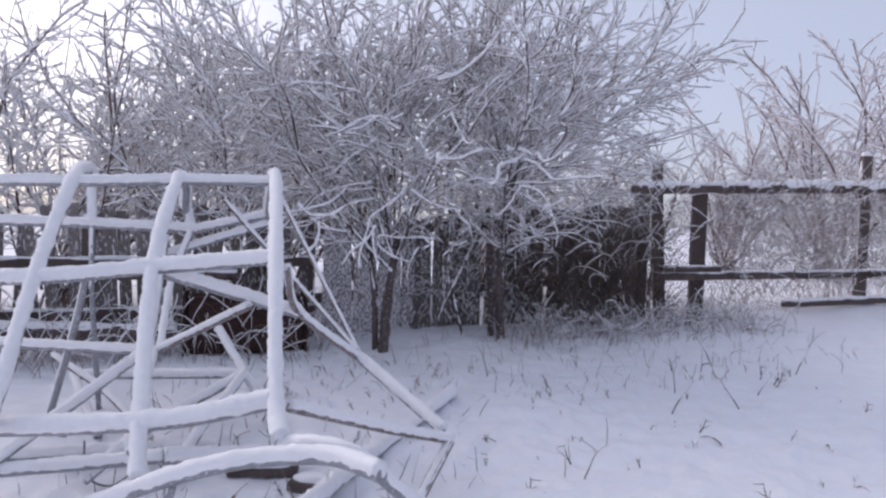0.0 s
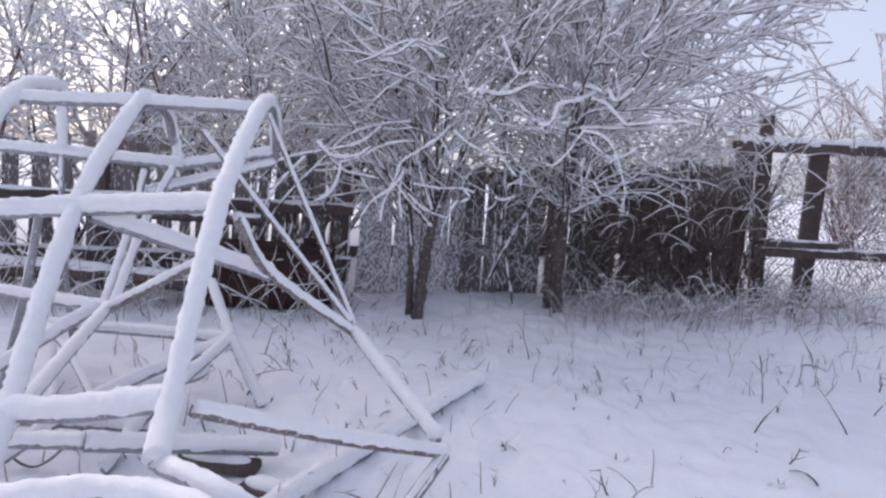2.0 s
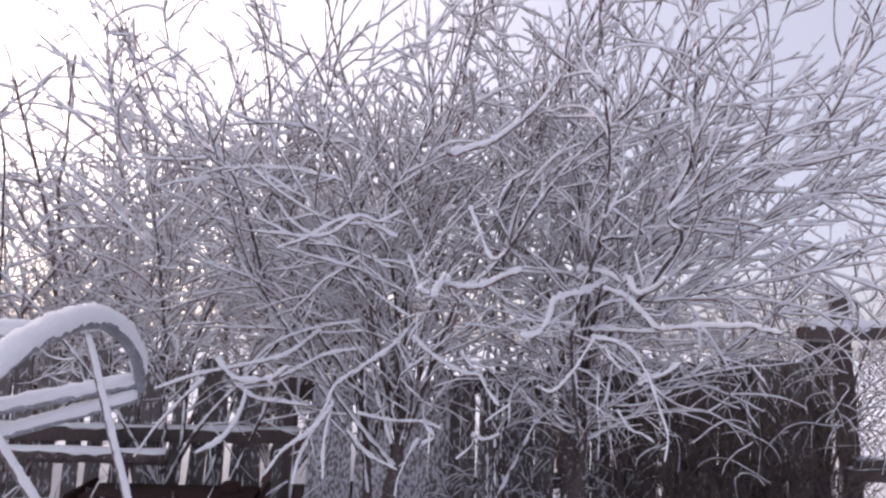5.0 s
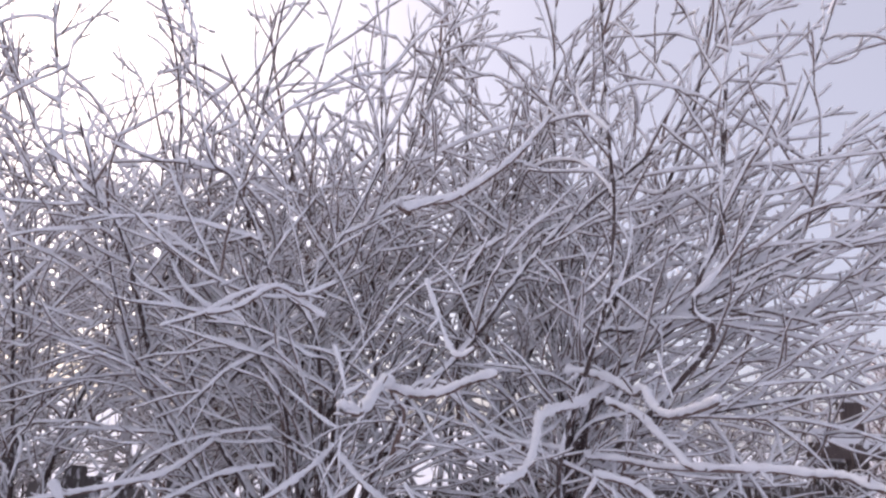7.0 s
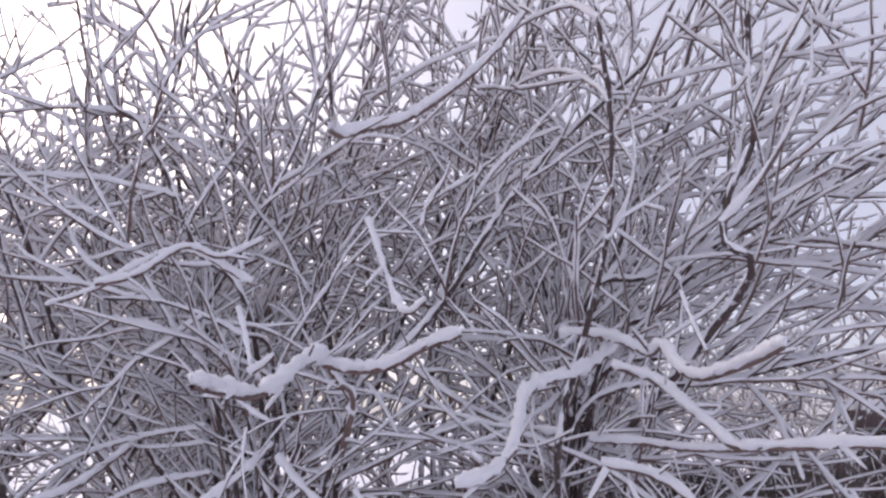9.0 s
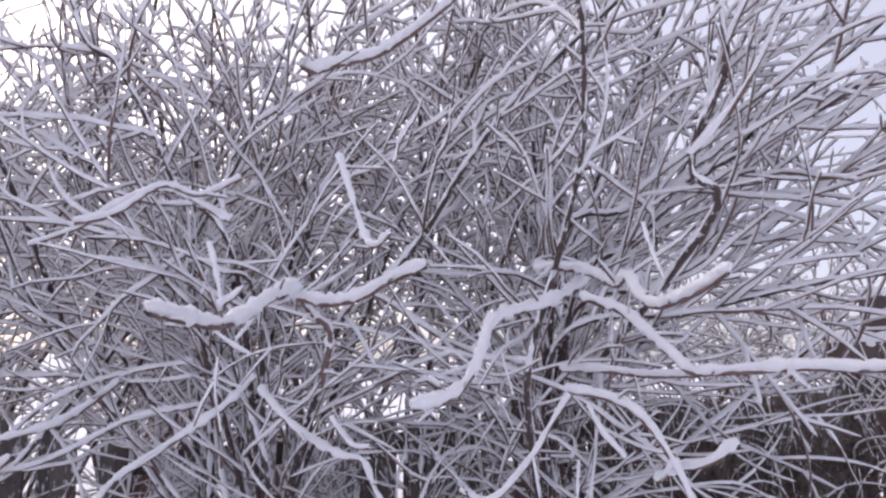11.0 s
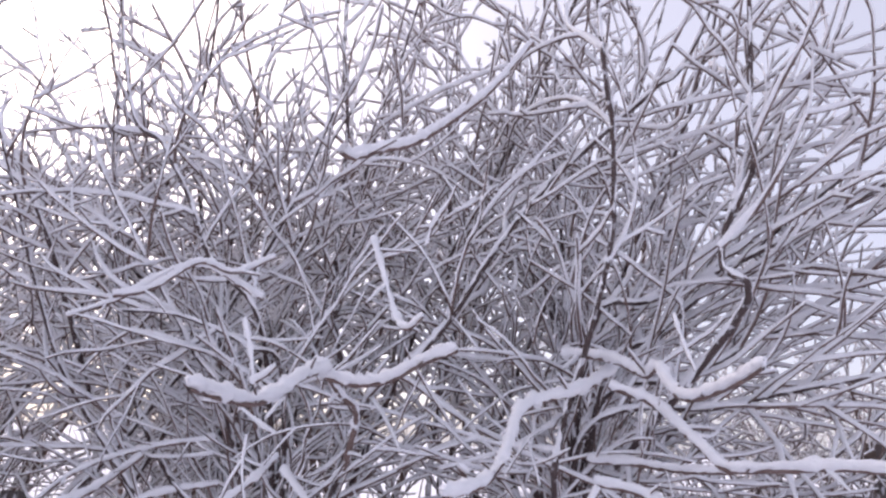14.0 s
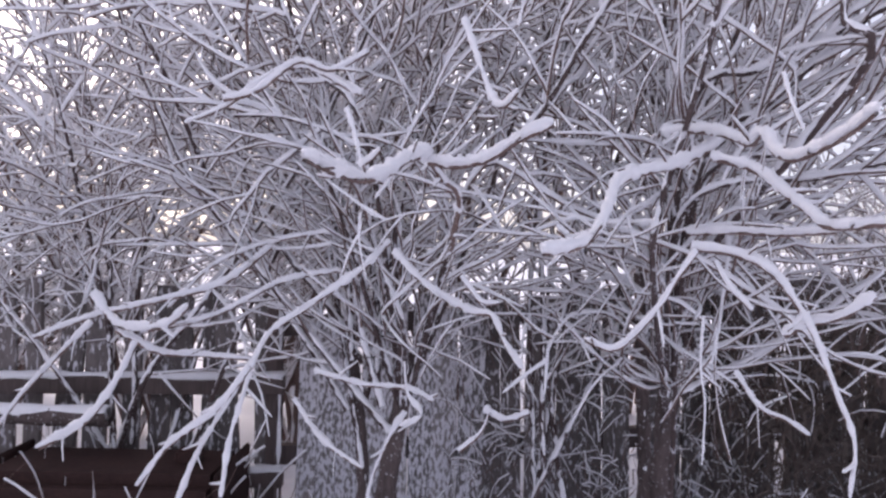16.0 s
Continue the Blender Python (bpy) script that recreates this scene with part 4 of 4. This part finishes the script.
def tangle(name, label, category, count, area, height, mat, seed, snow=0.004, droop=-0.02, r=0.0028, jitter=0.09):
    """A tangle of thin stalks that nobody could count."""
    rng = np.random.default_rng(seed)
    b, w = Soup(), Soup()
    for _ in range(count):
        p = area(rng)
        d = np.array([rng.normal(0, 0.35), rng.normal(0, 0.25), 1.0])
        q = wander(rng, p, d, height * rng.uniform(0.35, 1.0), 0.05, jitter, droop)
        b.tube(q, np.linspace(r, r * 0.5, len(q)), 3)
        if rng.uniform() < 0.75 and snow:
            line, rad = snow_line(q, r * 0.6, snow, rng)
            w.tube(line, rad, 4)
    th = empty_thing(name, (0, 0, 0), label, category, kind="stuff")
    put("stalks", b.mesh("stalks"), mat, th, kind="stuff")
    if w.verts:
        put("frost", w.mesh("frost"), M_SNOW, th, "frost on the stalks", "stuff")
    return th


def strip(s0, s1, d0, d1, lift=0.0, top=0.0):
    def pick(rng):
        p = fence_at(rng.uniform(s0, s1), 0, rng.uniform(d0, d1))
        p[2] = float(ground_z(p[0], p[1])) + lift + rng.uniform(0, top + 1e-6)
        return p
    return pick


def patch(x0, x1, y0, y1):
    def pick(rng):
        x, y = rng.uniform(x0, x1), rng.uniform(y0, y1)
        return np.array([x, y, float(ground_z(x, y)) - 0.02])
    return pick


tangle("vine_tangle", "brown leafless vines hanging over the board fence", "vines", 820, strip(0.75, 2.35, -0.30, -0.03, 0.0, 0.85), 0.85, M_VINE, 61, 0.0, -0.05, 0.0036, 0.11)
tangle("vine_tangle", "frosted leafless vines over the grey boards", "vines", 520, strip(-0.45, 0.95, -0.16, -0.03, 0.05, 1.0), 0.24, M_BARK, 62, 0.006, -0.14, 0.0026, 0.26)
tangle("vine_tangle", "frosted shoots drooping in front of the dark boards", "vines", 230, strip(0.6, 2.5, -0.5, -0.05, 0.45, 0.95), 0.62, M_BARK, 72, 0.0065, -0.15, 0.0034, 0.10)
tangle("weed_patch", "frosted dry weeds along the mesh fence", "weeds", 210, strip(3.3, 6.8, 0.02, 0.30, 0.0, 0.2), 1.5, M_WEED, 63, 0.004, -0.03)
tangle("weed_patch", "dead stalks hanging from the snowy rail", "weeds", 1150, strip(3.05, 6.8, -0.12, 0.05, 0.30, 1.1), 0.7, M_WEED, 64, 0.0030, -0.12, 0.0036, 0.12)
tangle("vine_tangle", "snow-covered vines curling over the top rail", "vines", 120, strip(3.05, 6.8, -0.16, 0.06, 1.0, 0.22), 0.34, M_BARK, 70, 0.013, -0.16, 0.004, 0.2)
tangle("weed_patch", "dry frosted weeds standing in the snow by the fence", "weeds", 560, strip(0.3, 3.0, -1.05, -0.12), 0.42, M_WEED, 65, 0.0022, -0.015, 0.0022, 0.16)
tangle("brush_pile", "fallen frosted branches lying at the foot of the fence", "branches", 170, strip(0.7, 3.6, -0.9, -0.08), 0.55, M_BARK, 68, 0.0065, -0.12, 0.0036, 0.24)
tangle("weed_patch", "low dry weeds poking through the snow", "weeds", 230, strip(-0.6, 3.3, -2.2, -0.4), 0.16, M_STALK, 66, 0.003, -0.08, 0.0020, 0.20)
tangle("weed_patch", "dry grass and weeds poking up between fallen pipes", "weeds", 240, patch(-1.6, 0.9, 1.9, 5.0), 0.20, M_STALK, 69, 0.002, -0.06, 0.0028, 0.22)
tangle("bramble_thicket", "reddish brambles under snow at the picket fence", "brambles", 520, strip(-6.5, -1.2, -0.9, -0.1), 0.75, M_BARK, 67, 0.008, -0.03)


# ---- twigs in the snow ----
def dead_twig(seed, length, lean, arch, forks):
    rng = np.random.default_rng(seed)
    th = empty_thing("dead_twig", (0, 0, -20), "dry dark twig poking out of the snow", "twig", "dry twigs in the snow")
    b = Soup()
    q = wander(rng, (0, 0, -0.03), (lean, 0.1, 1), length, 0.02, 0.06, arch)
    b.tube(q, np.linspace(0.0052, 0.0020, len(q)), 5)
    for k in range(forks):
        i = rng.integers(len(q) // 4, len(q) - 1)
        f = wander(rng, q[i], rng.normal(0, 1, 3) + np.array([lean, 0, 0.6]), length * 0.4, 0.02, 0.08, arch)
        b.tube(f, np.linspace(0.0026, 0.001, len(f)), 4)
    stem = put("stem", b.mesh("stem"), M_STEM, th)
    line, rad = snow_line(q[len(q) // 3 :], 0.002, 0.005, rng)
    w = Soup()
    w.tube(line, rad, 5)
    put("frost", w.mesh("frost"), M_SNOW, th)
    return th


TWIGS = [dead_twig(1, 0.30, 1.3, -0.16, 1), dead_twig(2, 0.34, 0.15, -0.01, 1), dead_twig(3, 0.20, 0.7, -0.24, 0), dead_twig(4, 0.30, -1.2, -0.10, 1), dead_twig(5, 0.09, 0.5, -0.12, 2), dead_twig(6, 0.42, 0.08, 0.0, 2), dead_twig(7, 0.30, -0.5, 0.02, 3), dead_twig(8, 0.14, 0.9, 0.05, 3)]
PLACES = [
    (1.33, 3.26, 0, 10, 1.0), (2.21, 3.58, 2, 160, 1.0), (2.00, 3.42, 4, 30, 1.0), (1.04, 4.44, 3, 80, 1.0), (0.30, 4.95, 4, 10, 1.0), (3.0, 5.8, 4, 60, 1.0),
]
_r = random.Random(12)
for _ in range(210):
    PLACES.append((-0.9 + 4.2 * _r.random() ** 1.3, 2.3 + 3.4 * _r.random() ** 0.8, _r.choice((0, 2, 2, 3, 4, 4, 4, 4, 5, 6, 7, 7, 7, 7)), _r.uniform(0, 360), _r.uniform(0.4, 1.0)))
for x, y, k, turn, size in PLACES:
    copy_thing(TWIGS[k], pose(x, y, float(ground_z(x, y)), 0, 0, turn) @ Matrix.Scale(size, 4))
for t in TWIGS:
    for o in list(t.children):
        bpy.data.objects.remove(o)
    bpy.data.objects.remove(t)


# ---- beyond the fence ----
def far_shrub(name, base, seed, stems, label, height, mat_snow, depth=0.02, thick=0.012, group="shrubs beyond the fence", hoar=0.0):
    base = np.array([base[0], base[1], float(ground_z(base[0], base[1]))])
    th = empty_thing(name, tuple(base), label, "shrub", group)
    sh = Shrub(seed, 0.9 if hoar else 0.8, hoar)
    rng = sh.rng
    for k in range(stems):
        az, lean = rng.uniform(0, 360), rng.uniform(4, 34)
        d = (math.sin(radians(az)) * math.sin(radians(lean)), math.cos(radians(az)) * math.sin(radians(lean)), math.cos(radians(lean)))
        ln = height * rng.uniform(0.75, 1.05)
        pts = grow(rng, rng.normal(0, 0.12, 3) * (1, 1, 0), d, ln, 0.1, 0.0, 0.02, 0.12, 0.15)
        b, s = Soup(), Soup()
        sh.rod(pts, thick * 2, thick * 0.5, 0.012, 5, b, s, 5)
        st = put("stem", b.mesh("stem"), M_BARK, th)
        put("snow", s.mesh("snow"), mat_snow, st)
        sh.shoots(pts[3:], 0.075 if hoar else 0.13, 1.1, np.zeros(3), 0.3, 2.0 if hoar else 0.3, depth, 2 if hoar else 3)
    for nm, so, mat in (("brushwood", sh.bark, M_BARK), ("twig_snow", sh.snow, mat_snow)):
        put(nm, so.mesh(nm), mat, th, kind="stuff")
    return th


far_a = far_shrub("shrub", (-2.2, 7.6), 71, 9, "snow-covered shrub beyond the picket fence", 3.5, M_SNOW, 0.011)
for x, y, turn, sc in ((-3.9, 6.6, 70, 1.0), (-5.4, 6.2, 140, 1.0), (-0.7, 7.3, 200, 1.12), (0.5, 7.9, 290, 1.12), (-1.4, 6.5, 30, 0.95), (-2.9, 8.6, 330, 1.15), (-4.4, 5.4, 200, 1.0), (-2.4, 6.3, 110, 0.95), (-3.3, 5.9, 10, 0.95), (1.5, 7.5, 50, 0.72), (2.6, 8.1, 150, 0.62)):
    copy_thing(far_a, pose(x, y, float(ground_z(x, y)), 0, 0, turn) @ Matrix.Scale(sc, 4))
far_b = far_shrub("birch_tree", (6.4, 12.0), 81, 16, "hazy frosted tree with drooping fine branches", 4.4, M_FROST, 0.018, 0.016, "frosted trees beyond the mesh fence", 0.9)
for x, y, turn, sc in ((8.4, 12.8, 80, 1.05), (4.9, 12.5, 170, 0.70)):
    copy_thing(far_b, pose(x, y, float(ground_z(x, y)), 0, 0, turn) @ Matrix.Scale(sc, 4))
